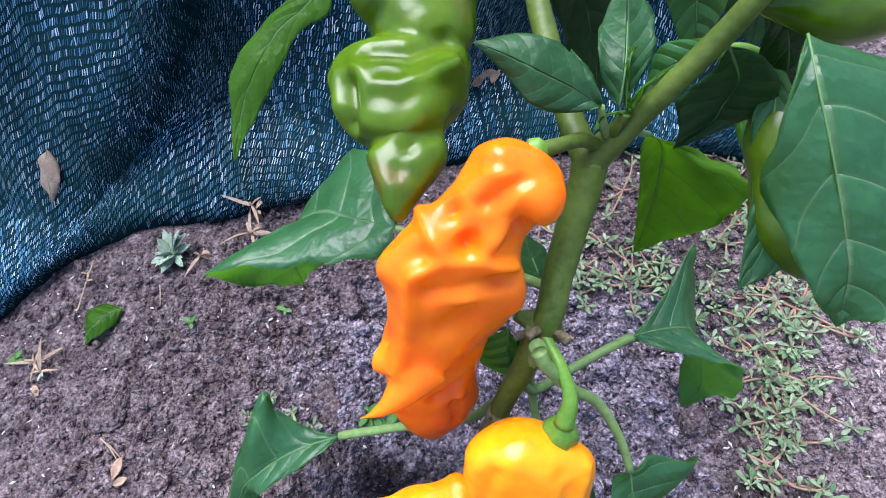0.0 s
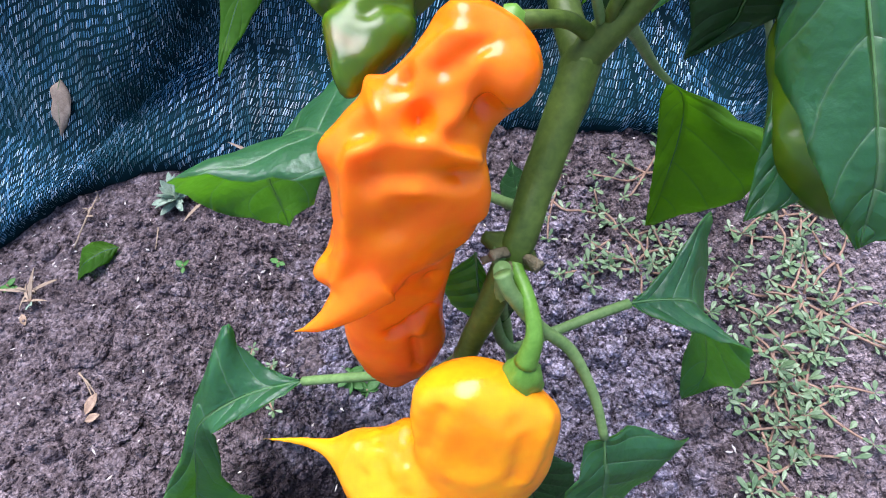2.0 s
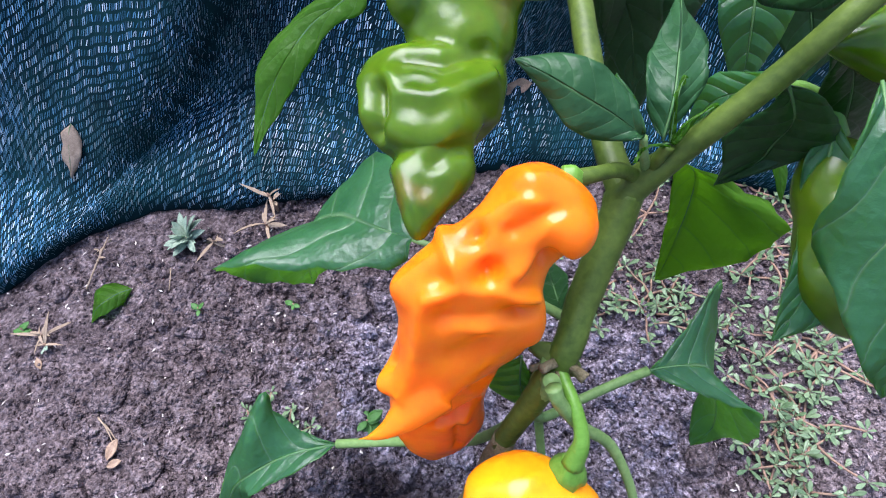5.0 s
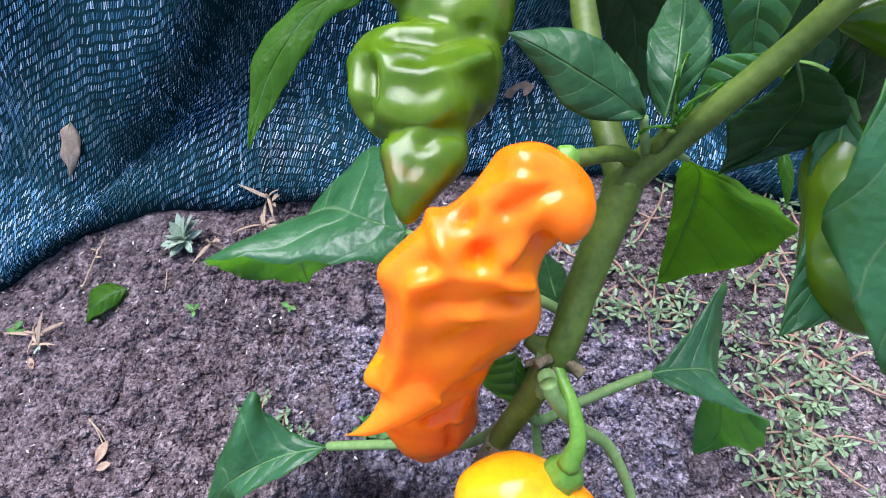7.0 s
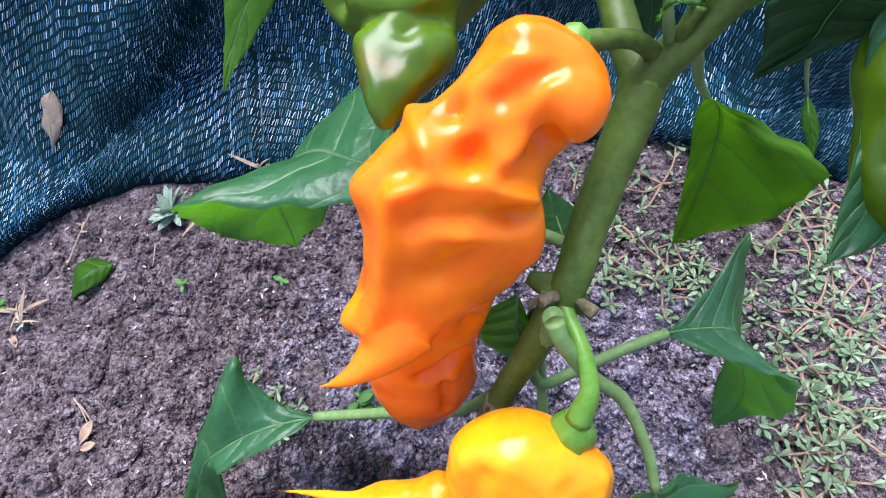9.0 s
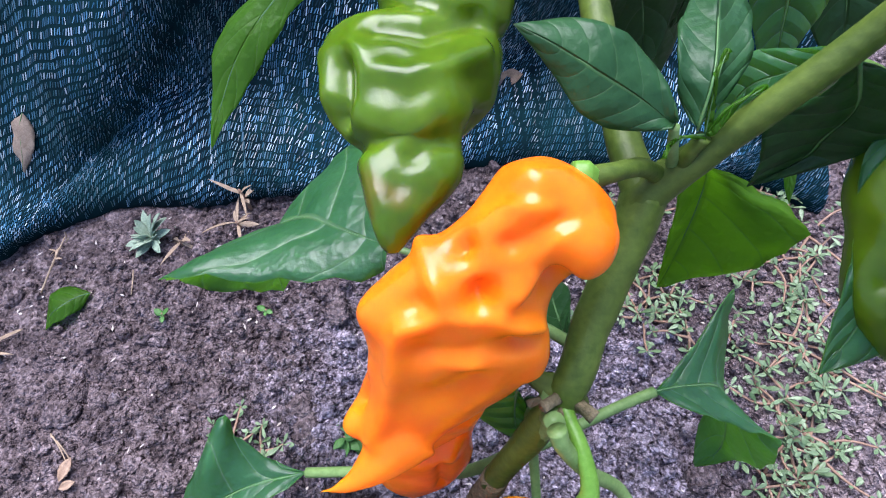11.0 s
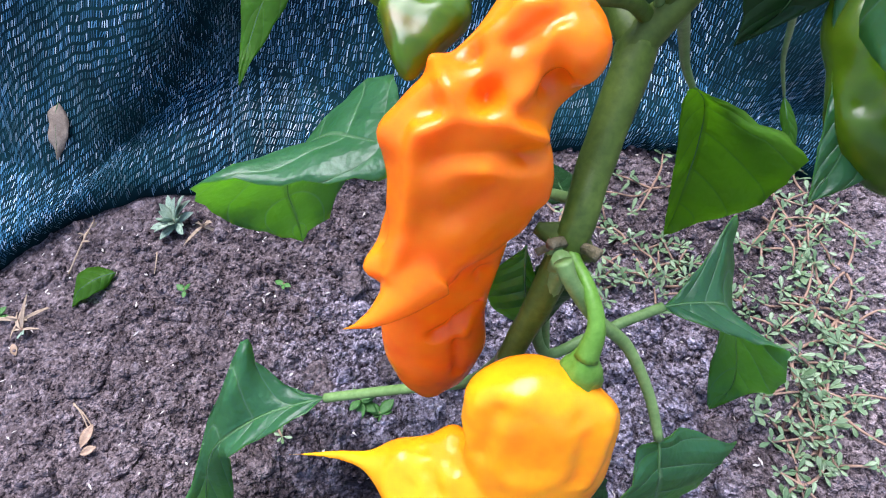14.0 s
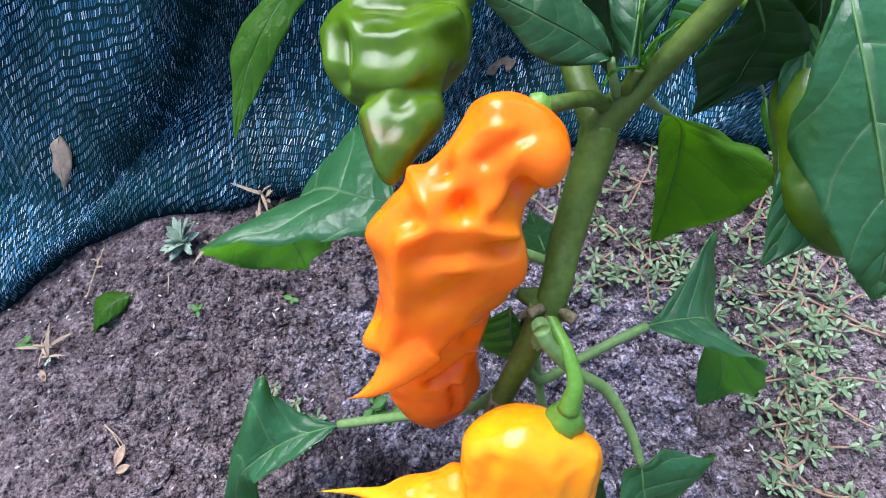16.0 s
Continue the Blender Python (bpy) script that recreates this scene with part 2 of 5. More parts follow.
def tube(points, radii, steps=24, sides=12, rough=0.0, bm=None, flat=1.0):
    """A round stalk through the points, with radii spread along it."""
    bm = bm or bmesh.new()
    rings, side = [], None
    for k in range(steps + 1):
        t = k / steps
        c = spline(points, t)
        d = (spline(points, min(t + 0.02, 1)) - spline(points, max(t - 0.02, 0))).normalized()
        if side is None:
            side = d.orthogonal().normalized()
        side = (side - d * side.dot(d)).normalized()
        up = d.cross(side)
        f = t * (len(radii) - 1)
        i = min(int(f), len(radii) - 2)
        r = radii[i] + (radii[i + 1] - radii[i]) * (f - i)
        ring = []
        for s in range(sides):
            a = 2 * math.pi * s / sides
            q = r * (1 + rough * noise.noise(c * 90 + Vector((math.cos(a), math.sin(a), 0)) * 1.5))
            ring.append(bm.verts.new(c + side * (q * math.cos(a)) + up * (q * flat * math.sin(a))))
        rings.append(ring)
    for a, b in zip(rings, rings[1:]):
        for s in range(sides):
            bm.faces.new((a[s], a[(s + 1) % sides], b[(s + 1) % sides], b[s]))
    bm.faces.new(rings[0][::-1])
    bm.faces.new(rings[-1])
    return bm


def leaf(parent, sections, material, label="", nu=26, nv=16, cup=0.12, wave=0.0012, rib=0.00055, seed=0.0, name="leaf"):
    """A blade from its base to its tip: sections of (one margin, midrib, other margin)."""
    bm = bmesh.new()
    layer = bm.loops.layers.uv.new("blade")
    rows = [[Vector(s[k]) for s in sections] for k in range(3)]
    grid = []
    for i in range(nu + 1):
        u = i / nu
        a, m, b = (spline(r, u) for r in rows)
        d = spline(rows[1], min(u + 0.03, 1)) - spline(rows[1], max(u - 0.03, 0))
        nrm = d.cross(b - a)
        nrm = nrm.normalized() if nrm.length > 1e-9 else Vector((0, 0, 1))
        line = []
        for j in range(nv + 1):
            v = 2 * j / nv - 1
            e = a if v < 0 else b
            w = abs(v)
            p = m.lerp(e, w) + nrm * ((e - m).length * cup * 4 * w * (1 - w) * 0.5)
            k = noise.noise(p * 55 + Vector((seed, 0, 0)))
            p += nrm * (k * wave * (0.5 + 2.0 * w * w))
            if w == 1 and 0.04 < u < 0.96:
                p += (e - m) * (0.1 * noise.noise(p * 130 + Vector((0, seed, 0))) + 0.05 * noise.noise(p * 320))
            line.append(bm.verts.new(p))
        grid.append(line)
    for i in range(nu):
        for j in range(nv):
            f = bm.faces.new((grid[i][j], grid[i + 1][j], grid[i + 1][j + 1], grid[i][j + 1]))
            for lp, (x, y) in zip(f.loops, ((i, j), (i + 1, j), (i + 1, j + 1), (i, j + 1))):
                lp[layer].uv = (x / nu, y / nv)
    bmesh.ops.remove_doubles(bm, verts=bm.verts[:], dist=1e-5)
    ob = part(name, bm, material, parent, label)
    so = ob.modifiers.new("thickness", "SOLIDIFY")
    so.thickness, so.offset = 0.0005, 0.0
    if rib:
        part("midrib", tube([spline(rows[1], k / 9) for k in range(10)], (rib, rib * 0.75, rib * 0.45, rib * 0.15), 20, 8), RIB, ob)
    return ob


def loft(bm, rings, across, deep, sides=36, steps=60):
    """A closed body through rings of (centre, half width, half depth)."""
    cs = [r[0] for r in rings]
    ws = [(r[1], r[2], 0.0) for r in rings]
    across, deep = Vector(across), Vector(deep)
    loops = []
    for k in range(steps + 1):
        t = k / steps
        c, w = spline(cs, t), spline(ws, t)
        loops.append([bm.verts.new(c + across * (max(w[0], 2e-4) * math.cos(2 * math.pi * s / sides)) + deep * (max(w[1], 2e-4) * math.sin(2 * math.pi * s / sides))) for s in range(sides)])
    for a, b in zip(loops, loops[1:]):
        for s in range(sides):
            bm.faces.new((a[s], a[(s + 1) % sides], b[(s + 1) % sides], b[s]))
    bm.faces.new(loops[0][::-1])
    bm.faces.new(loops[-1])


def blob(bm, centre, radius, stretch=(1, 1, 1)):
    m = Matrix.Translation(centre) @ Matrix.Diagonal((*stretch, 1))
    bmesh.ops.create_icosphere(bm, subdivisions=3, radius=radius, matrix=m)


def off_line(p, line):
    """How far p is from a line of one or more points."""
    if isinstance(line[0], float):
        return (p - Vector(line)).length
    best = (p - Vector(line[0])).length
    for a, b in zip(line, line[1:]):
        a, b = Vector(a), Vector(b)
        t = min(1.0, max(0.0, (p - a).dot(b - a) / max((b - a).length_squared, 1e-12)))
        best = min(best, (p - a.lerp(b, t)).length)
    return best


def pepper(parent, bm, dents, material, label, voxel=0.001, smooth=5):
    """Joins the lobes into one skin and works ridges (+) and creases (-) into it: (line or centre, reach, height)."""
    me = bpy.data.meshes.new("lobes")
    bmesh.ops.recalc_face_normals(bm, faces=bm.faces[:])
    bm.to_mesh(me)
    bm.free()
    raw = bpy.data.objects.new("lobes", me)
    scene.collection.objects.link(raw)
    r = raw.modifiers.new("skin", "REMESH")
    r.mode, r.voxel_size = "VOXEL", voxel
    s = raw.modifiers.new("soft", "SMOOTH")
    s.factor, s.iterations = 0.6, smooth
    skin = bpy.data.meshes.new_from_object(raw.evaluated_get(bpy.context.evaluated_depsgraph_get()))
    bpy.data.objects.remove(raw)
    bm = bmesh.new()
    bm.from_mesh(skin)
    bm.normal_update()
    moves = []
    for v in bm.verts:
        d = Vector()
        for line, reach, amount in dents:
            q = off_line(v.co, line) / reach
            if q < 2.6:
                d += v.normal * (amount * math.exp(-q * q * 1.4))
        d += v.normal * (0.0006 * noise.noise(v.co * 75) + 0.0002 * noise.noise(v.co * 190))
        moves.append(d)
    for v, d in zip(bm.verts, moves):
        v.co += d
    for _ in range(2):
        bmesh.ops.smooth_vert(bm, verts=bm.verts[:], factor=0.5, use_axis_x=True, use_axis_y=True, use_axis_z=True)
    return part("pepper", bm, material, parent, label)


HOLLOW = (0.0195, 0.1902, 0.0000)


def ground_height(x, y):
    p = Vector((x, y, 0.0))
    h = 0.006 * noise.noise(p * 6) + 0.004 * noise.noise(p * 19 + Vector((3, 0, 0)))
    near = max(0.0, 1.0 - math.hypot(x - 0.12, (y - 0.27) * 1.1) / 0.42)
    h += (0.002 + 0.0045 * near) * noise.noise(p * 62) + (0.0014 + 0.003 * near) * noise.noise(p * 140) + (0.0008 + 0.002 * near) * noise.noise(p * 290)
    lumps = abs(noise.noise(p * 34)) * 0.013 + abs(noise.noise(p * 75 + Vector((0, 9, 0)))) * 0.007 + abs(noise.noise(p * 160)) * 0.0035
    h += lumps * (0.28 + 1.75 * near) - 0.008 * near
    h -= 0.016 * math.exp(-((x - 0.03) ** 2 + (y - 0.17) ** 2) / 0.0016)
    h -= 0.036 * math.exp(-((x - 0.045) ** 2 + (y - 0.125) ** 2) / 0.0042)
    h -= 0.03 * math.exp(-((x - HOLLOW[0]) ** 2 + ((y - HOLLOW[1]) * 1.3) ** 2) / 0.0011)
    fade = max(0.0, 1 - max(abs(x - 0.05) / 0.9, abs(y - 0.45) / 0.75) ** 6)
    return h * fade


def on_ground(p, lift=0.0):
    return Vector((p[0], p[1], ground_height(p[0], p[1]) + lift))


# ---- ground: one sheet, fine where it is near and wide to the horizon ----
def build_ground():
    def axis(lo, hi, step, ends):
        core = [lo + k * step for k in range(int((hi - lo) / step) + 1)]
        out = [e for e in ends if e < lo] + core + [e for e in ends if e > core[-1]]
        return out
    far = (-300, -80, -20, -6, -2.5, -1.2, 1.4, 2.6, 6, 20, 80, 300)
    xs, ys = axis(-0.5, 0.6, 0.0022, far), axis(0.02, 0.66, 0.0022, far)
    verts = [(x, y, ground_height(x, y)) for y in ys for x in xs]
    w = len(xs)
    faces = [(j * w + i, j * w + i + 1, (j + 1) * w + i + 1, (j + 1) * w + i) for j in range(len(ys) - 1) for i in range(w - 1)]
    me = bpy.data.meshes.new("ground")
    me.from_pydata(verts, [], faces)
    me.materials.append(SOIL)
    me.polygons.foreach_set("use_smooth", [True] * len(me.polygons))
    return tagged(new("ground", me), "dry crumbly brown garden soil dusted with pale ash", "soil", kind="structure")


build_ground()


def build_clods():
    rng = random.Random(5)
    shapes = []
    for k in range(10):
        t = bmesh.new()
        bmesh.ops.create_icosphere(t, subdivisions=2 if k < 4 else 1, radius=1)
        shapes.append([(v.co * (1 + 0.45 * noise.noise(v.co * 1.3 + Vector((k * 7, 0, 0))) + 0.2 * noise.noise(v.co * 4 + Vector((k * 7, 3, 0))))).copy() for v in t.verts])
        shapes[-1] = (shapes[-1], [[v.index for v in f.verts] for f in t.faces])
        t.free()
    verts, faces = [], []
    for _ in range(42000):
        x, y = rng.gauss(0.12, 0.2), rng.gauss(0.29, 0.13)
        if rng.random() < 0.25:
            x, y = rng.uniform(-0.6, 0.7), rng.uniform(0.0, 0.75)
        if not (-0.6 < x < 0.7 and 0.0 < y < 0.75):
            continue
        big = rng.random()
        r = 0.0008 + 0.0015 * rng.random() if big < 0.86 else (0.0022 + 0.0022 * rng.random() if big < 0.985 else 0.0035 + 0.006 * rng.random())
        co, fs = shapes[rng.randrange(4) if r > 0.003 else rng.randrange(4, 10)]
        m = Matrix.Translation((x, y, ground_height(x, y) + 0.25 * r)) @ Euler((rng.random() * 6, rng.random() * 6, rng.random() * 6)).to_matrix().to_4x4() @ Matrix.Diagonal((r, r * rng.uniform(0.7, 1), r * rng.uniform(0.6, 0.9), 1))
        o = len(verts)
        verts += [m @ c for c in co]
        faces += [[o + i for i in f] for f in fs]
    me = bpy.data.meshes.new("soil_clods")
    me.from_pydata(verts, [], faces)
    me.materials.append(SOIL)
    return tagged(new("soil_clods", me), "loose grey-brown soil crumbs and clods lying on the ground", "soil clods", kind="stuff")


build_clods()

# ---- shade net, hanging behind the plant with its hem on the soil ----
HEM = [(-0.5438, 0.2957, 0.0000), (-0.4403, 0.3588, 0.0000), (-0.3568, 0.4112, 0.0000), (-0.2931, 0.4526, 0.0000), (-0.2101, 0.4859, 0.0000), (-0.1235, 0.4852, -0.0000), (-0.0400, 0.4909, 0.0000), (0.0539, 0.5000, 0.0000), (0.1467, 0.5090, 0.0000), (0.2364, 0.5022, 0.0000), (0.3163, 0.4913, 0.0000), (0.3689, 0.4763, 0.0000), (0.4353, 0.4349, 0.0000)]


def net_point(u, v):
    """u from 0 to 1 along the hem, v metres up the cloth."""
    h = spline(HEM, u)
    slant = u * 1.6 - v * 1.5
    fold = 0.036 * math.sin(slant * 12 + 0.9) + 0.007 * math.sin(slant * 27 + v * 9) + 0.02 * noise.noise(Vector((u * 6, v * 5, 2.0)))
    grip = min(1.0, v / 0.07)
    tuck = 0.04 * math.exp(-v / 0.022) * (0.4 + 0.6 * min(1.0, u / 0.25))
    # it lies back gently above the hem and then hangs steeply
    bend = 0.085 + 0.16 * max(0.0, 0.35 - u) + 0.015 * math.sin(u * 17)
    low, high = min(v, bend), max(0.0, v - bend)
    run = tuck + 0.05 * (1 - math.exp(-v / 0.09)) + 0.66 * low + 0.36 * high
    rise = 0.028 * (1 - math.exp(-v / 0.014)) + 0.36 * max(0.0, low - 0.02) + 0.87 * high
    return Vector((h[0] - 0.06 * v, h[1] - 0.036 + run + fold * grip, ground_height(h[0], h[1]) + 0.001 + rise + 0.35 * fold * grip))


def build_net():
    empty = tagged(new("shade_net"), "dark blue-green knitted plastic shade net draped onto the soil", "shade net")
    # solid sheet added behind the tapes, coloured as the dark between them
    nu, nv, top = 150, 60, 1.1
    verts = [net_point(i / nu, top * (j / nv) ** 1.6) for j in range(nv + 1) for i in range(nu + 1)]
    faces = [(j * (nu + 1) + i, j * (nu + 1) + i + 1, (j + 1) * (nu + 1) + i + 1, (j + 1) * (nu + 1) + i) for j in range(nv) for i in range(nu)]
    me = bpy.data.meshes.new("net_cloth")
    me.from_pydata(verts, [], faces)
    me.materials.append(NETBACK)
    me.polygons.foreach_set("use_smooth", [True] * len(me.polygons))
    ob = new("net_cloth", me)
    ob.parent = empty
    so = ob.modifiers.new("thickness", "SOLIDIFY")
    so.thickness, so.offset = 0.001, 0
    # knitted tapes: slanted loops between the rows, and the chain along each row
    rng = random.Random(11)
    length = sum((spline(HEM, (k + 1) / 60) - spline(HEM, k / 60)).length for k in range(60))
    du, pitch, shear = 0.0025 / length, 0.0060, 0.46
    verts, faces = [], []
    lift = Vector((0, -0.0018, 0.0012))
    for r in range(-78, 124):
        for c in range(int(1 / du)):
            u = c * du
            s = shear * (u - 0.45) * length if u < 0.45 else 0.12 * shear * (u - 0.45) * length
            v0 = r * pitch + s
            v1 = v0 + pitch * 0.86
            if v0 < 0.001 or v1 > 0.62:
                continue
            k = rng.uniform(0.06, 0.16)
            a, b = net_point(min(u + du * 0.0, 1), v0), net_point(min(u + du * (1.1 + rng.uniform(-0.35, 0.35)), 1), v1)
            side = Vector((0.0034 * k, 0, 0))
            o = len(verts)
            l2 = lift * rng.uniform(0.5, 1.3)
            verts += [a - side + lift * 0.5, a + side + lift * 0.5, b + side + l2, b - side + l2]
            faces.append((o, o + 1, o + 2, o + 3))
    me = bpy.data.meshes.new("knit")
    me.from_pydata(verts, [], faces)
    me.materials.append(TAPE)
    ob = new("knit", me)
    ob.parent = empty
    tagged(ob, "slanted shiny plastic tapes of the knit", kind="stuff")


build_net()

# ---- the pepper plant ----
plant = new("pepper_plant")
plant.location = (0, 0, 0)
tagged(plant, "leaning chilli pepper plant bearing green, orange and yellow wrinkled pods", "pepper plant")
FOOT, NODE, FORK = Vector((0.0521, 0.1450, -0.0060)), Vector((0.1577, 0.2243, 0.2664)), Vector((0.1805, 0.2672, 0.3074))
part("woody_stem", tube([FOOT + Vector((-0.012, -0.008, -0.04)), FOOT, (0.0762, 0.1667, 0.0384), (0.0959, 0.1733, 0.0756), (0.1065, 0.1815, 0.1110), FOOT.lerp(NODE, 0.8)], (0.0115, 0.0105, 0.0082, 0.0068, 0.0058, 0.005), 56, 14, 0.3), BARK, plant, "brown woody lower stem")
part("stem", tube([FOOT.lerp(NODE, 0.78), NODE, (0.1667, 0.2418, 0.2830), (0.1760, 0.2580, 0.2988), FORK], (0.0046, 0.0056, 0.0056, 0.006, 0.0062), 40, 16, 0.12), STEM, plant)
part("branch", tube([(0.1769, 0.2606, 0.3014), FORK, (0.1941, 0.2706, 0.3221), (0.2068, 0.2723, 0.3383), (0.2175, 0.2742, 0.3524), (0.2268, 0.2764, 0.3668), (0.2439, 0.2847, 0.3794), (0.2612, 0.2944, 0.3894)], (0.004, 0.0062, 0.0043, 0.0038, 0.0035, 0.0034, 0.0033, 0.0032), 48, 16, 0.1), STEM, plant)
part("branch", tube([FORK, (0.1774, 0.2852, 0.3103), (0.1751, 0.3093, 0.3168), (0.1739, 0.3365, 0.3239), (0.1728, 0.3674, 0.3309)], (0.0058, 0.005, 0.0048, 0.0046, 0.0044), 36, 16, 0.1), STEM, plant)
part("node", tube([(0.1474, 0.2301, 0.2685), NODE, (0.1646, 0.2208, 0.2612)], (0.0016, 0.006, 0.0016), 16, 12, 0.6), STEM, plant, "knobbly green stem joint")

for tip, thick in (((0.1500, 0.2190, 0.2740), 0.0016), ((0.1468, 0.2222, 0.2650), 0.0013), ((0.1655, 0.2165, 0.2690), 0.0018), ((0.1545, 0.2120, 0.2655), 0.0014)):
    part("withered_stub", tube([NODE, NODE.lerp(Vector(tip), 0.6) + Vector((0, 0, 0.0012)), tip], (thick * 1.3, thick, thick * 1.1), 10, 9, 0.5), BARK, plant, "brown withered flower stub")

# first orange pod
RIGHT, DEEP = (0.9951, 0.0016, -0.0993), (-0.0860, 0.5130, -0.8541)
bm = bmesh.new()
rings = [((0.1488, 0.2623, 0.3346), 0.0018, 0.0018), ((0.1482, 0.2602, 0.3338), 0.0074, 0.0074), ((0.1500, 0.2562, 0.3296), 0.0136, 0.0115), ((0.1483, 0.2513, 0.3245), 0.0188, 0.0142),
         ((0.1416, 0.2466, 0.3177), 0.0235, 0.0152), ((0.1307, 0.2416, 0.3111), 0.0231, 0.0157), ((0.1267, 0.2355, 0.3031), 0.0229, 0.0163), ((0.1257, 0.2295, 0.2914), 0.0233, 0.0165),
         ((0.1208, 0.2254, 0.2778), 0.0230, 0.0161), ((0.1129, 0.2205, 0.2700), 0.0190, 0.0144), ((0.1084, 0.2142, 0.2649), 0.0121, 0.0102), ((0.1056, 0.2107, 0.2625), 0.0049, 0.0049)]
loft(bm, rings, RIGHT, DEEP)
rings = [((0.1254, 0.2320, 0.2786), 0.0114, 0.0114), ((0.1203, 0.2282, 0.2650), 0.0181, 0.0153), ((0.1131, 0.2251, 0.2499), 0.0203, 0.0162), ((0.1086, 0.2231, 0.2273), 0.0205, 0.0168), ((0.1070, 0.2173, 0.2087), 0.0205, 0.016), ((0.1038, 0.2110, 0.1900), 0.0148, 0.0125), ((0.1008, 0.2062, 0.1781), 0.003, 0.003)]
loft(bm, rings, RIGHT, DEEP)
blob(bm, (0.1565, 0.2443, 0.3254), 0.0098)
tube([(0.1104, 0.2157, 0.2695), (0.1026, 0.2074, 0.2676), (0.0953, 0.2023, 0.2664), (0.0888, 0.1998, 0.2656), (0.0835, 0.1994, 0.2647)], (0.0115, 0.0068, 0.0034, 0.0015, 0.0004), 30, 16, bm=bm)
dents = [
    (((0.1215, 0.2459, 0.3235), (0.1245, 0.2338, 0.3247), (0.1253, 0.2272, 0.3228),), 0.00336, 0.00325),
    (((0.1155, 0.2282, 0.3169), (0.1249, 0.2268, 0.3218), (0.1364, 0.2267, 0.3197), (0.1466, 0.2304, 0.3088),), 0.00336, 0.00375),
    (((0.1387, 0.2286, 0.3206), (0.1420, 0.2354, 0.3218), (0.1468, 0.2412, 0.3246), (0.1522, 0.2427, 0.3326),), 0.00384, 0.00375),
    (((0.1141, 0.2273, 0.3119), (0.1103, 0.2204, 0.2980), (0.1017, 0.2114, 0.2764),), 0.004, 0.00325),
    (((0.1059, 0.2352, 0.3117),), 0.0064, 0.003),
    (((0.1476, 0.2293, 0.3017), (0.1471, 0.2258, 0.2904),), 0.0056, 0.003),
    (((0.1237, 0.2243, 0.3074), (0.1329, 0.2213, 0.3065), (0.1366, 0.2189, 0.3042),), 0.0028, 0.002),
    (((0.1185, 0.2297, 0.3235),), 0.004, -0.0045),
    (((0.1308, 0.2421, 0.3286), (0.1333, 0.2384, 0.3223), (0.1341, 0.2320, 0.3224),), 0.00416, -0.00625),
    (((0.1200, 0.2263, 0.3094), (0.1332, 0.2275, 0.3090), (0.1441, 0.2270, 0.3056),), 0.004, -0.005),
    (((0.1408, 0.2407, 0.3318), (0.1467, 0.2436, 0.3321), (0.1520, 0.2433, 0.3352),), 0.0032, -0.00275),
    (((0.1532, 0.2401, 0.3254), (0.1512, 0.2373, 0.3194),), 0.0048, -0.00562),
    (((0.1039, 0.2255, 0.2877), (0.0981, 0.2211, 0.2809),), 0.0032, -0.003),
    (((0.0954, 0.2165, 0.2733),), 0.0048, 0.00375),
    (((0.1089, 0.2105, 0.2294), (0.1247, 0.2173, 0.2375),), 0.0032, -0.00375),
    (((0.1179, 0.2122, 0.2339), (0.1156, 0.2065, 0.2044),), 0.0028, -0.003),
    (((0.1310, 0.2169, 0.3018), (0.1227, 0.2177, 0.2950),), 0.0064, -0.0025),
    (((0.1457, 0.2527, 0.3399), (0.1470, 0.2513, 0.3405),), 0.0048, 0.0025),
    (((0.1433, 0.2467, 0.3363), (0.1485, 0.2449, 0.3385),), 0.0028, 0.002),
    ((0.1181, 0.2121, 0.2291), 0.0056, 0.00338), ((0.1214, 0.2190, 0.2676), 0.0056, -0.00513), ((0.1306, 0.2160, 0.2568), 0.0056, -0.00675)]
pod = pepper(plant, bm, dents, ORANGE, "glossy wrinkled orange pepper with a thin curled tail")
part("calyx", tube([(0.1565, 0.2590, 0.3306), (0.1593, 0.2586, 0.3301), (0.1625, 0.2589, 0.3288)], (0.0036, 0.0044, 0.0027), 14, 16, 0.25), STALK, pod)
part("fruit_stalk", tube([(0.1604, 0.2584, 0.3299), (0.1672, 0.2608, 0.3283), (0.1760, 0.2660, 0.3224), (0.1842, 0.2695, 0.3131)], (0.003, 0.0026, 0.0024, 0.0026), 24, 12, 0.1), STEM, pod)

# yellow pod lower down
RIGHT, DEEP = (0.9932, -0.0132, -0.1153), (-0.0885, 0.5569, -0.8259)
bm = bmesh.new()
rings = [((0.1429, 0.1959, 0.2440), 0.0028, 0.0028), ((0.1427, 0.1936, 0.2424), 0.0117, 0.0103), ((0.1426, 0.1883, 0.2377), 0.0213, 0.0159), ((0.1445, 0.1834, 0.2317), 0.0259, 0.0177), ((0.1446, 0.1789, 0.2251), 0.0267, 0.0187),
         ((0.1431, 0.1735, 0.2156), 0.0265, 0.0188), ((0.1409, 0.1666, 0.2039), 0.0260, 0.0180), ((0.1357, 0.1594, 0.1911), 0.0226, 0.0163), ((0.1287, 0.1521, 0.1796), 0.0174, 0.0137), ((0.1202, 0.1459, 0.1715), 0.0097, 0.0089), ((0.1159, 0.1422, 0.1671), 0.0020, 0.0020)]
loft(bm, rings, RIGHT, DEEP)
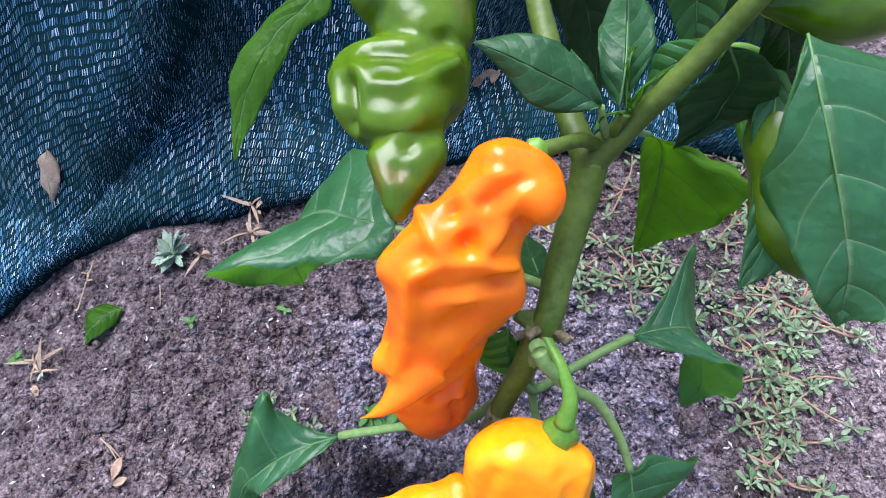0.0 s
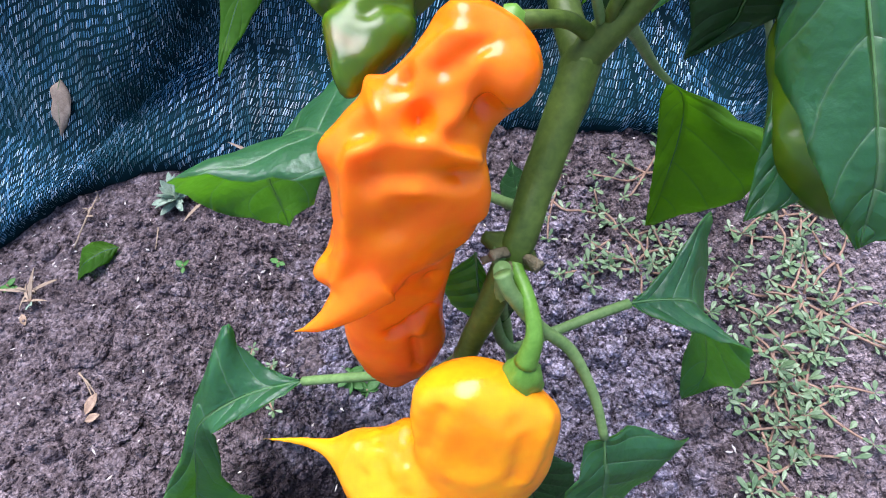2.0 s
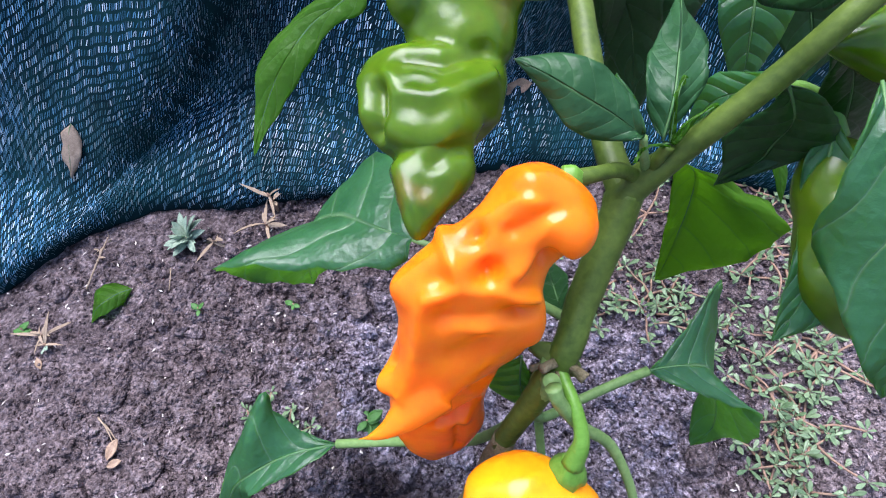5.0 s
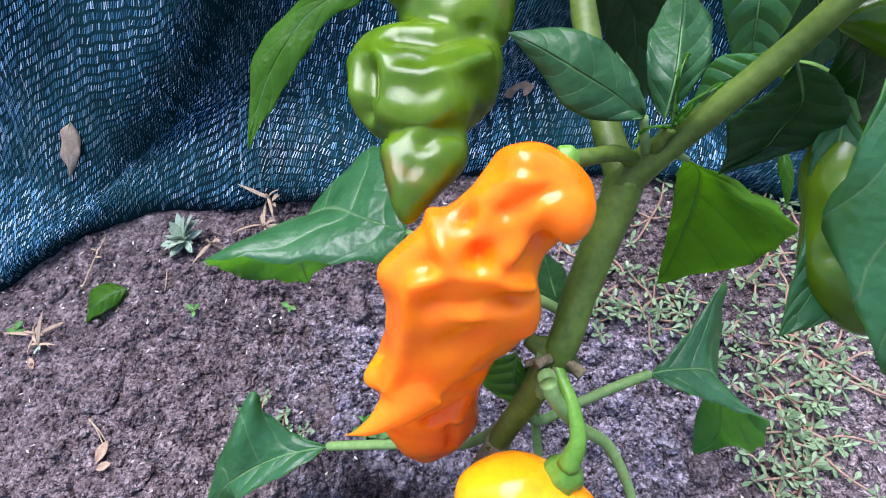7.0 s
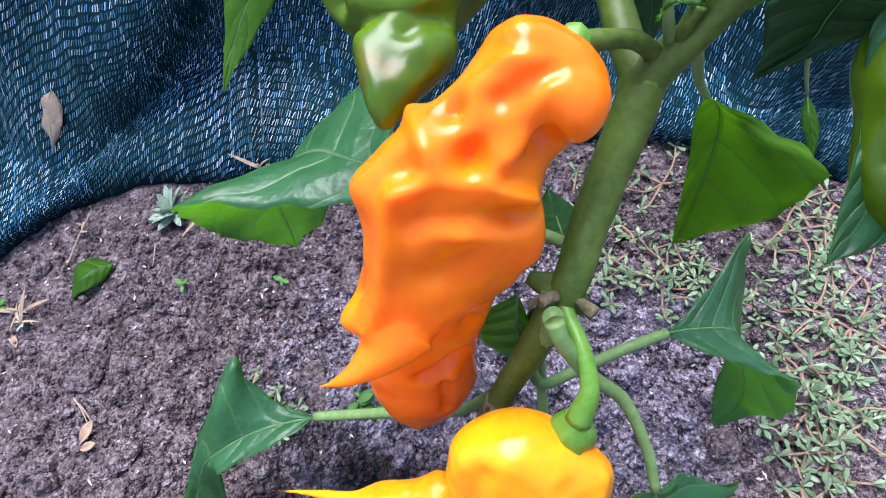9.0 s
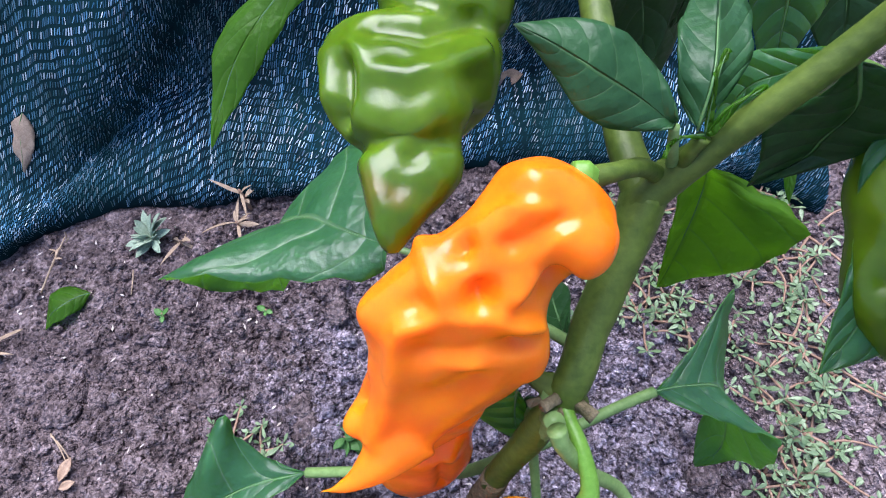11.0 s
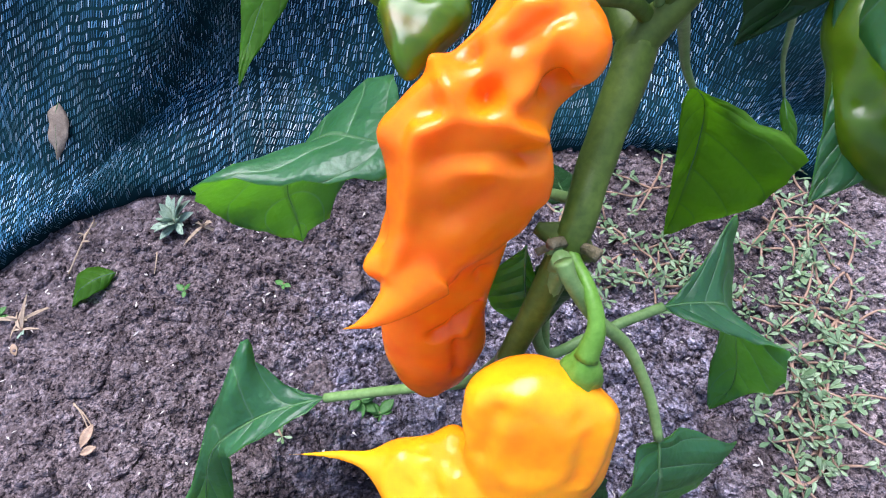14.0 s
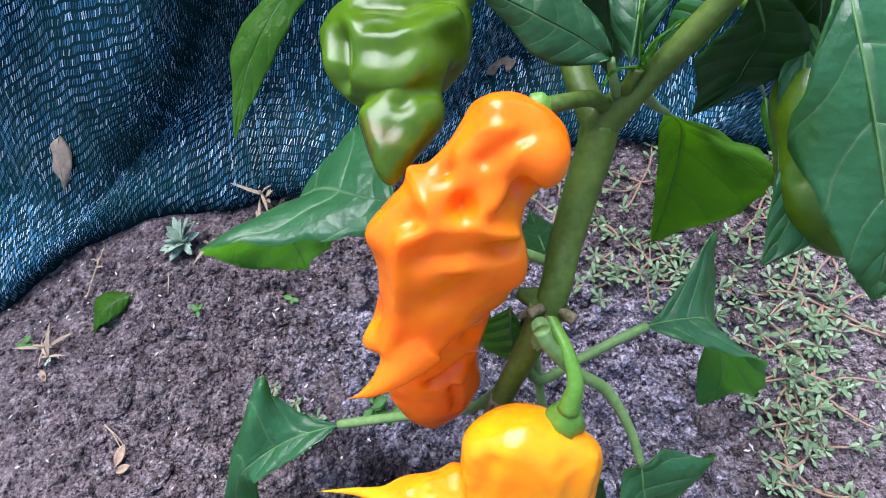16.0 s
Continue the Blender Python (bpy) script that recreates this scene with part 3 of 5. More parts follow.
rings = [((0.0428, 0.1806, 0.1925), 0.0004, 0.0004), ((0.0560, 0.1796, 0.1950), 0.0013, 0.0013), ((0.0712, 0.1774, 0.1975), 0.0026, 0.0026), ((0.0805, 0.1739, 0.1979), 0.0052, 0.0052), ((0.0905, 0.1682, 0.1970), 0.0151, 0.0109), ((0.1013, 0.1657, 0.1990), 0.0180, 0.0127), ((0.1128, 0.1657, 0.2026), 0.0190, 0.0128), ((0.1258, 0.1648, 0.2055), 0.0138, 0.0111)]
loft(bm, rings, (0.0751, 0.8305, 0.5520), DEEP)
dents = [
    ((0.1409, 0.1668, 0.2346), 0.0105, -0.0005),
    (((0.1271, 0.1675, 0.2342), (0.1294, 0.1615, 0.2250), (0.1405, 0.1585, 0.2218), (0.1505, 0.1605, 0.2269), (0.1526, 0.1677, 0.2373), (0.1465, 0.1738, 0.2465), (0.1394, 0.1780, 0.2503),), 0.0045, 0.0006),
    (((0.1304, 0.1765, 0.2455), (0.1278, 0.1728, 0.2409), (0.1239, 0.1681, 0.2302),), 0.0042, -0.002),
    (((0.1249, 0.1802, 0.2447), (0.1195, 0.1795, 0.2314), (0.1208, 0.1725, 0.2291),), 0.0036, 0.0011),
    (((0.1644, 0.1710, 0.2338), (0.1617, 0.1646, 0.2245), (0.1579, 0.1598, 0.2179),), 0.0034, 0.0011),
    (((0.1574, 0.1690, 0.2366), (0.1555, 0.1642, 0.2306), (0.1538, 0.1600, 0.2220),), 0.0036, -0.0012),
    (((0.1662, 0.1766, 0.2379), (0.1668, 0.1762, 0.2371),), 0.0034, 0.0011),
    (((0.1557, 0.1733, 0.2431),), 0.004, -0.0008),
    (((0.0927, 0.1742, 0.2090), (0.0877, 0.1637, 0.2035), (0.0925, 0.1567, 0.2022), (0.1057, 0.1538, 0.2075),), 0.0036, 0.001),
    (((0.0965, 0.1637, 0.2093), (0.0977, 0.1629, 0.2096),), 0.0028, -0.0011),
    (((0.1048, 0.1666, 0.2135), (0.1070, 0.1600, 0.2121),), 0.0038, -0.0017),
    (((0.1107, 0.1633, 0.2146), (0.1143, 0.1634, 0.2156),), 0.0028, 0.0011),
    (((0.1075, 0.2051, 0.1868), (0.1144, 0.1809, 0.2125),), 0.005, 0.0017),
    (((0.1034, 0.1752, 0.2127), (0.1118, 0.1696, 0.2162),), 0.003, -0.0011),
    (((0.1138, 0.1552, 0.2109),), 0.004, -0.0015),
    ((0.1163, 0.1778, 0.2213), 0.008, -0.002), ((0.1117, 0.1541, 0.1925), 0.007, -0.0015)]
pod = pepper(plant, bm, dents, YELLOW, "glossy yellow-orange pepper with a side lobe and pointed tail", smooth=8)
part("calyx", tube([(0.1575, 0.1887, 0.2400), (0.1585, 0.1898, 0.2467), (0.1594, 0.1922, 0.2518)], (0.0078, 0.0062, 0.0034), 14, 20, 0.3), STALK, pod)
part("fruit_stalk", tube([(0.1593, 0.1908, 0.2509), (0.1624, 0.1972, 0.2597), (0.1614, 0.2067, 0.2650), (0.1583, 0.2167, 0.2660), (0.1567, 0.2233, 0.2658)], (0.004, 0.0028, 0.0024, 0.0024, 0.003), 26, 12, 0.1), STALK, pod)

# green pod above
RIGHT, DEEP = (0.9945, 0.0014, -0.1046), (-0.0905, 0.5121, -0.8541)
bm = bmesh.new()
rings = [((0.1328, 0.3764, 0.3533), 0.008, 0.008), ((0.1314, 0.3694, 0.3492), 0.019, 0.016), ((0.1296, 0.3572, 0.3421), 0.0245, 0.02), ((0.1295, 0.3388, 0.3369), 0.0242, 0.019), ((0.1288, 0.3286, 0.3332), 0.0208, 0.017), ((0.1289, 0.3202, 0.3305), 0.0195, 0.0155), ((0.1282, 0.3128, 0.3273), 0.0165, 0.0135), ((0.1259, 0.3070, 0.3241), 0.006, 0.006)]
loft(bm, rings, RIGHT, DEEP)
rings = [((0.1199, 0.3181, 0.3314), 0.005, 0.004), ((0.1193, 0.3156, 0.3311), 0.0175, 0.0115), ((0.1191, 0.3117, 0.3288), 0.0245, 0.0168), ((0.1186, 0.3042, 0.3267), 0.0258, 0.0182), ((0.1181, 0.2963, 0.3244), 0.0246, 0.018), ((0.1174, 0.2884, 0.3232), 0.0228, 0.0172), ((0.1171, 0.2827, 0.3222), 0.0192, 0.0145), ((0.1172, 0.2781, 0.3217), 0.0125, 0.0095), ((0.1172, 0.2761, 0.3217), 0.003, 0.003)]
loft(bm, rings, RIGHT, DEEP)
rings = [((0.1182, 0.2802, 0.3241), 0.007, 0.006), ((0.1179, 0.2760, 0.3228), 0.0138, 0.0105), ((0.1178, 0.2707, 0.3219), 0.0142, 0.0105), ((0.1175, 0.2654, 0.3211), 0.0126, 0.0098), ((0.1154, 0.2589, 0.3198), 0.0092, 0.0078), ((0.1138, 0.2534, 0.3190), 0.0052, 0.005), ((0.1129, 0.2489, 0.3176), 0.001, 0.001)]
loft(bm, rings, RIGHT, DEEP)
blob(bm, (0.1128, 0.3291, 0.3434), 0.0085, (1.0, 1.2, 1.3))
blob(bm, (0.1250, 0.2793, 0.3217), 0.0088)
blob(bm, (0.1085, 0.2865, 0.3266), 0.0112)
dents = [
    (((0.1021, 0.2931, 0.3381), (0.1016, 0.2844, 0.3361), (0.1001, 0.2806, 0.3305),), 0.0038, -0.0045),
    (((0.0960, 0.2999, 0.3351), (0.0970, 0.2892, 0.3331),), 0.005, 0.00195),
    (((0.1111, 0.3011, 0.3430), (0.1233, 0.2980, 0.3426), (0.1370, 0.3068, 0.3375),), 0.0046, -0.003),
    (((0.1053, 0.2960, 0.3408), (0.1094, 0.2880, 0.3402), (0.1188, 0.2855, 0.3394), (0.1297, 0.2891, 0.3385), (0.1384, 0.2975, 0.3352),), 0.0042, 0.00225),
    (((0.1341, 0.2876, 0.3262), (0.1348, 0.2849, 0.3226),), 0.0072, -0.006375),
    (((0.1035, 0.2763, 0.3242), (0.1190, 0.2676, 0.3316), (0.1318, 0.2786, 0.3207),), 0.0036, -0.00225),
    (((0.1076, 0.2681, 0.3292), (0.1111, 0.2557, 0.3263), (0.1124, 0.2491, 0.3198),), 0.0036, 0.00165),
    (((0.1076, 0.2756, 0.3360), (0.1141, 0.2739, 0.3337),), 0.006, 0.0015),
    (((0.1276, 0.2833, 0.3345), (0.1232, 0.2761, 0.3328), (0.1172, 0.2715, 0.3319),), 0.0045, 0.0015),
    (((0.1164, 0.2608, 0.3298), (0.1220, 0.2596, 0.3282),), 0.005, -0.00135)]
pod = pepper(plant, bm, dents, GREEN, "glossy wrinkled green pepper with faint orange blush", smooth=6)
part("fruit_stalk", tube([(0.1328, 0.3755, 0.3528), (0.1453, 0.3834, 0.3561), (0.1670, 0.3693, 0.3395), (0.1738, 0.3604, 0.3312)], (0.004, 0.003, 0.0026, 0.003), 20, 12, 0.1), STALK, pod)

# green pod to the side, behind the leaves
bm = bmesh.new()
rings = [((0.2470, 0.2779, 0.3159), 0.004, 0.004), ((0.2471, 0.2743, 0.3137), 0.0095, 0.009), ((0.2462, 0.2658, 0.3085), 0.0125, 0.011), ((0.2472, 0.2544, 0.3013), 0.0135, 0.011), ((0.2480, 0.2415, 0.2933), 0.016, 0.013), ((0.2498, 0.2320, 0.2861), 0.014, 0.012), ((0.2509, 0.2253, 0.2807), 0.007, 0.006), ((0.2518, 0.2234, 0.2783), 0.001, 0.001)]
loft(bm, rings, (0.9959, -0.0071, -0.0900), (-0.0730, 0.5238, -0.8487))
pod = pepper(plant, bm, [((0.2342, 0.2389, 0.3047), 0.007, -0.004), ((0.2397, 0.2522, 0.3124), 0.006, 0.002)], GREEN, "small glossy green pepper half hidden by leaves")
part("fruit_stalk", tube([(0.2478, 0.2779, 0.3158), (0.2444, 0.2842, 0.3223), (0.2342, 0.2856, 0.3300), (0.2215, 0.2803, 0.3372)], (0.0034, 0.0026, 0.0024, 0.0026), 20, 12, 0.1), STALK, pod)

# bright green pod at the top, its tip pointing sideways
bm = bmesh.new()
rings = [((0.2242, 0.2784, 0.3551), 0.001, 0.001), ((0.2277, 0.2784, 0.3547), 0.0034, 0.0034), ((0.2347, 0.2789, 0.3531), 0.0062, 0.006), ((0.2432, 0.2805, 0.3508), 0.0105, 0.009), ((0.2557, 0.2836, 0.3478), 0.014, 0.012), ((0.2740, 0.2895, 0.3447), 0.0145, 0.013), ((0.2892, 0.2947, 0.3427), 0.008, 0.008), ((0.2948, 0.2962, 0.3419), 0.002, 0.002)]
loft(bm, rings, (0.0524, 0.8589, 0.5094), (-0.0905, 0.5121, -0.8541))
pod = pepper(plant, bm, [((0.2357, 0.2739, 0.3629), 0.007, 0.002), ((0.2379, 0.2671, 0.3585), 0.007, -0.002)], GREEN, "bright green pepper with a blunt pale tip")
part("fruit_stalk", tube([(0.2933, 0.2961, 0.3420), (0.3007, 0.3005, 0.3426), (0.2874, 0.3091, 0.3551), (0.2550, 0.2970, 0.3630)], (0.004, 0.003, 0.0026, 0.0026), 20, 12, 0.1), STALK, pod)

# leaves
B = (0.1005, 0.2889, 0.2500)
leaf(plant, [(B, B, B), ((0.0977, 0.3167, 0.2471), (0.0793, 0.3012, 0.2444), (0.0924, 0.2782, 0.2444)), ((0.0894, 0.3476, 0.2396), (0.0613, 0.3133, 0.2370), (0.0479, 0.2816, 0.2427)), ((0.0688, 0.3548, 0.2226), (0.0429, 0.3198, 0.2217), (0.0088, 0.2834, 0.2443)),
             ((0.0610, 0.3553, 0.1885), (0.0226, 0.3267, 0.1869), (-0.0102, 0.3011, 0.2041)), ((0.0392, 0.3419, 0.1534), (0.0178, 0.3292, 0.1573), (-0.0023, 0.3138, 0.1700)), ((0.0125, 0.3307, 0.1283),) * 3], LEAF, "broad drooping green leaf arched over its middle", seed=1.0, wave=0.002)
part("petiole", tube([B, (0.1206, 0.2778, 0.2530), (0.1432, 0.2586, 0.2568), (0.1636, 0.2369, 0.2710)], (0.0014, 0.0016, 0.0018, 0.0022), 20, 10), PETIOLE, plant)

B = (0.0409, 0.2220, 0.1381)
leaf(plant, [(B, B, B), ((0.0220, 0.2282, 0.1382), (0.0152, 0.2179, 0.1357), (0.0247, 0.2105, 0.1381)), ((0.0064, 0.2384, 0.1492), (-0.0003, 0.2130, 0.1328), (0.0071, 0.2036, 0.1354)), ((0.0007, 0.2445, 0.1612), (-0.0166, 0.2055, 0.1271), (-0.0077, 0.1979, 0.1295)),
             ((-0.0278, 0.2196, 0.1257), (-0.0302, 0.1994, 0.1123), (-0.0190, 0.1967, 0.1093)), ((-0.0500, 0.1890, 0.0893), (-0.0458, 0.1865, 0.0750), (-0.0322, 0.1850, 0.0665)), ((-0.0691, 0.1718, 0.0676), (-0.0586, 0.1721, 0.0424), (-0.0346, 0.1773, 0.0373)), ((-0.0809, 0.1563, 0.0342), (-0.0566, 0.1694, 0.0223), (-0.0282, 0.1731, 0.0193)), ((-0.0553, 0.1734, 0.0103),) * 3],
     LEAF, "green leaf on a long stalk folded over and hanging", seed=2.0, wave=0.0022)
part("petiole", tube([B, (0.0666, 0.2206, 0.1465), (0.0938, 0.2181, 0.1577), (0.1216, 0.2151, 0.1733), (0.1460, 0.2156, 0.2255), (0.1550, 0.2173, 0.2680)], (0.0026, 0.0026, 0.0026, 0.0026, 0.0028, 0.003), 30, 10), PETIOLE, plant)

B = (0.2154, 0.2495, 0.1644)
leaf(plant, [(B, B, B), ((0.2280, 0.2601, 0.1626), (0.2299, 0.2526, 0.1602), (0.2289, 0.2419, 0.1609)), ((0.2482, 0.2809, 0.1636), (0.2424, 0.2535, 0.1571), (0.2480, 0.2352, 0.1572)), ((0.2642, 0.3005, 0.1668), (0.2519, 0.2533, 0.1513), (0.2698, 0.2275, 0.1551)),
             ((0.2666, 0.2790, 0.1337), (0.2608, 0.2469, 0.1302), (0.2713, 0.2231, 0.1465)), ((0.2634, 0.2564, 0.0970), (0.2671, 0.2378, 0.1030), (0.2780, 0.2189, 0.1199)), ((0.2613, 0.2408, 0.0761), (0.2679, 0.2324, 0.0822), (0.2747, 0.2263, 0.0953)), ((0.2615, 0.2282, 0.0604),) * 3],
     LEAF, "bluish green leaf with a folded hanging end", seed=3.0, wave=0.0022)
part("petiole", tube([B, (0.1970, 0.2428, 0.1658), (0.1758, 0.2339, 0.1685), (0.1550, 0.2246, 0.1743), (0.1486, 0.2260, 0.2133), (0.1536, 0.2233, 0.2697)], (0.0026, 0.0026, 0.0026, 0.0026, 0.0026, 0.003), 30, 10), PETIOLE, plant)

B = (0.2406, 0.3461, 0.2176)
leaf(plant, [(B, B, B), ((0.2410, 0.3500, 0.2082), (0.2500, 0.3485, 0.2064), (0.2844, 0.3449, 0.1891)), ((0.2409, 0.3489, 0.1958), (0.2555, 0.3507, 0.1896), (0.3003, 0.3262, 0.1856)), ((0.2442, 0.3440, 0.1692), (0.2567, 0.3469, 0.1638), (0.3004, 0.3218, 0.1618)), ((0.2457, 0.3381, 0.1397), (0.2538, 0.3397, 0.1363), (0.2899, 0.3241, 0.1350)), ((0.2469, 0.3335, 0.1181), (0.2517, 0.3351, 0.1162), (0.2680, 0.3282, 0.1198)), ((0.2476, 0.3300, 0.1053),) * 3],
     LEAF_UNDER, "broad green leaf hanging down, seen from beneath", seed=4.0, wave=0.0025)
part("petiole", tube([B, (0.2226, 0.3216, 0.2515), (0.2035, 0.2904, 0.2932), (0.1925, 0.2722, 0.3162)], (0.0018, 0.002, 0.0022, 0.0026), 16, 10), PETIOLE, plant)

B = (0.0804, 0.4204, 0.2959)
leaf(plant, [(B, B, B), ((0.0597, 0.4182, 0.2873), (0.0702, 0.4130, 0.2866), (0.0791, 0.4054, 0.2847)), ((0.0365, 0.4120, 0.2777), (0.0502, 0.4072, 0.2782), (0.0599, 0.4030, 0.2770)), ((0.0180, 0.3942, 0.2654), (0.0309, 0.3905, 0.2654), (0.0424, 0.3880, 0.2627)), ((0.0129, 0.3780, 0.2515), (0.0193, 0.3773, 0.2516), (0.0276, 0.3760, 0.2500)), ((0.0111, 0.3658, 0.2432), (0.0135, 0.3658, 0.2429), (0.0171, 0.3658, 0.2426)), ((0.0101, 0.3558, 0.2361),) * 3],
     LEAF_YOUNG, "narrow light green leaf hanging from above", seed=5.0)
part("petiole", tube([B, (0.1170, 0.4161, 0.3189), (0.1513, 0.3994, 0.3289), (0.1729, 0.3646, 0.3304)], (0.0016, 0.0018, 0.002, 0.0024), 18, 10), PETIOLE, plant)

# shoot at the fork
B = (0.1812, 0.2681, 0.3348)
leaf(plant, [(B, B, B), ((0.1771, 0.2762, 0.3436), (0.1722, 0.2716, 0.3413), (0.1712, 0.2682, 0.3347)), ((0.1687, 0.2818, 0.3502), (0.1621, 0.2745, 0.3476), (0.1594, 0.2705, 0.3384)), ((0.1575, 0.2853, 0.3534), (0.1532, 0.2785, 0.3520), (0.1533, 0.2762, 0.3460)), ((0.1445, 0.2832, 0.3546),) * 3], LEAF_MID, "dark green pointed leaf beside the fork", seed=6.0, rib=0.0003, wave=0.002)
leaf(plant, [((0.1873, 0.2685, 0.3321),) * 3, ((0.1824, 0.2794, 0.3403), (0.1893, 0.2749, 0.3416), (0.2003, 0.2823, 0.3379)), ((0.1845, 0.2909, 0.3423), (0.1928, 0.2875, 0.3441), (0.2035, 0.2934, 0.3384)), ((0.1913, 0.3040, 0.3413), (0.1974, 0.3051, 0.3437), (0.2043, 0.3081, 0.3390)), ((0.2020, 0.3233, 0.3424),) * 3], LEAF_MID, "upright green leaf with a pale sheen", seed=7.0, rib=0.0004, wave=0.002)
leaf(plant, [((0.1817, 0.2685, 0.3327),) * 3, ((0.1791, 0.2747, 0.3355), (0.1768, 0.2753, 0.3384), (0.1762, 0.2789, 0.3383)), ((0.1815, 0.2797, 0.3359), (0.1779, 0.2816, 0.3397), (0.1753, 0.2853, 0.3399)), ((0.1762, 0.2902, 0.3392),) * 3], LEAF, "small young leaf", seed=8.0, nu=12, nv=8, rib=0.0005)
for k, (a, b, c) in enumerate((((0.1938, 0.2713, 0.3331), (0.1978, 0.2733, 0.3339), (0.1963, 0.2707, 0.3290)), ((0.1851, 0.2679, 0.3308), (0.1831, 0.2651, 0.3305), (0.1888, 0.2675, 0.3278)), ((0.1901, 0.2729, 0.3368), (0.1918, 0.2759, 0.3384), (0.1943, 0.2744, 0.3337)))):
    base = Vector((0.1903, 0.2697, 0.3290))
    a, b, c = (base + (Vector(q) - base) * 1.7 for q in (a, b, c))
    leaf(plant, [(base,) * 3, (base.lerp(Vector(a), 0.5) + (Vector(c) - Vector(b)) * 0.35, Vector(a).lerp(base, 0.35), base.lerp(Vector(a), 0.5) - (Vector(c) - Vector(b)) * 0.35), (a, Vector(a).lerp(Vector(b), 0.5), b), (b,) * 3], LEAF_YOUNG, "tiny new leaf", nu=10, nv=8, rib=0.0004, seed=9.0 + k)
part("petiole", tube([B, (0.1824, 0.2672, 0.3283), (0.1863, 0.2702, 0.3156)], (0.0012, 0.0014, 0.0018), 12, 10), PETIOLE, plant)
part("shoot", tube([(0.1902, 0.2693, 0.3287), (0.1878, 0.2685, 0.3227), (0.1877, 0.2693, 0.3126)], (0.002, 0.002, 0.0022), 12, 10), STEM, plant)

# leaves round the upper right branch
leaf(plant, [((0.2186, 0.2733, 0.3459),) * 3, ((0.2191, 0.2762, 0.3323), (0.2281, 0.2756, 0.3287), (0.2317, 0.2721, 0.3380)), ((0.2120, 0.2792, 0.3185), (0.2275, 0.2770, 0.3156), (0.2395, 0.2707, 0.3270)), ((0.2150, 0.2776, 0.3055), (0.2260, 0.2771, 0.3064), (0.2406, 0.2721, 0.3160)), ((0.2151, 0.2763, 0.2953),) * 3], LEAF_SHADE_DARK, "dark shaded leaf under the branch", seed=12.0)
leaf(plant, [((0.2410, 0.2756, 0.3275),) * 3, ((0.2342, 0.2685, 0.3168), (0.2401, 0.2650, 0.3153), (0.2467, 0.2631, 0.3193)), ((0.2338, 0.2534, 0.3031), (0.2392, 0.2494, 0.3025), (0.2482, 0.2463, 0.3033)), ((0.2292, 0.2370, 0.2902), (0.2355, 0.2351, 0.2896), (0.2461, 0.2298, 0.2877)), ((0.2257, 0.2235, 0.2790),) * 3], LEAF, "light green hanging leaf", seed=13.0)
leaf(plant, [((0.2265, 0.2558, 0.3634),) * 3, ((0.2195, 0.2467, 0.3564), (0.2253, 0.2412, 0.3587), (0.2598, 0.2500, 0.3464)), ((0.2173, 0.2310, 0.3419), (0.2284, 0.2244, 0.3455), (0.2680, 0.2308, 0.3293)), ((0.2210, 0.2134, 0.3259), (0.2329, 0.2098, 0.3288), (0.2644, 0.2147, 0.3169)), ((0.2270, 0.2031, 0.3162), (0.2338, 0.2017, 0.3172), (0.2504, 0.2034, 0.3114)), ((0.2344, 0.1971, 0.3100),) * 3], LEAF, "large dark green leaf with a dull sheen", seed=14.0, rib=0.0004, wave=0.0045, cup=0.2)
leaf(plant, [((0.2394, 0.3523, 0.3268),) * 3, ((0.2268, 0.3446, 0.3176), (0.2391, 0.3411, 0.3166), (0.2529, 0.3401, 0.3181)), ((0.2301, 0.3363, 0.3041), (0.2398, 0.3346, 0.3044), (0.2515, 0.3347, 0.3057)), ((0.2354, 0.3319, 0.2939), (0.2405, 0.3311, 0.2941), (0.2473, 0.3323, 0.2964)), ((0.2390, 0.3273, 0.2861),) * 3], LEAF, "pale bluish leaf high on the plant", seed=15.0)
leaf(plant, [((0.2212, 0.2841, 0.3403),) * 3, ((0.2181, 0.2940, 0.3314), (0.2195, 0.2896, 0.3286), (0.2195, 0.2836, 0.3286)), ((0.2120, 0.3022, 0.3229), (0.2134, 0.2951, 0.3185), (0.2148, 0.2858, 0.3151)), ((0.2091, 0.2996, 0.3123), (0.2098, 0.2947, 0.3093), (0.2106, 0.2892, 0.3082)), ((0.2064, 0.2916, 0.3019),) * 3], LEAF, "green leaf lying along the branch", seed=16.0)
leaf(plant, [((0.2659, 0.3833, 0.3194),) * 3, ((0.2591, 0.3762, 0.2982), (0.2752, 0.3736, 0.3009), (0.2860, 0.3709, 0.3040)), ((0.2732, 0.3685, 0.2746), (0.2855, 0.3664, 0.2780), (0.3045, 0.3663, 0.2819)), ((0.2881, 0.3588, 0.2556),) * 3], LEAF_SHADE_DARK, "crown leaf coloured dark as in shade", seed=17.0)
leaf(plant, [((0.1811, 0.3774, 0.3244),) * 3, ((0.1787, 0.3802, 0.3087), (0.1941, 0.3755, 0.3102), (0.2067, 0.3747, 0.3143)), ((0.1903, 0.3749, 0.2868), (0.2042, 0.3727, 0.2899), (0.2176, 0.3725, 0.2943)), ((0.2006, 0.3718, 0.2663), (0.2087, 0.3700, 0.2703), (0.2179, 0.3704, 0.2754)), ((0.2107, 0.3641, 0.2548),) * 3], LEAF_SHADE_DARK, "crown leaf coloured dark as in shade", seed=18.0)
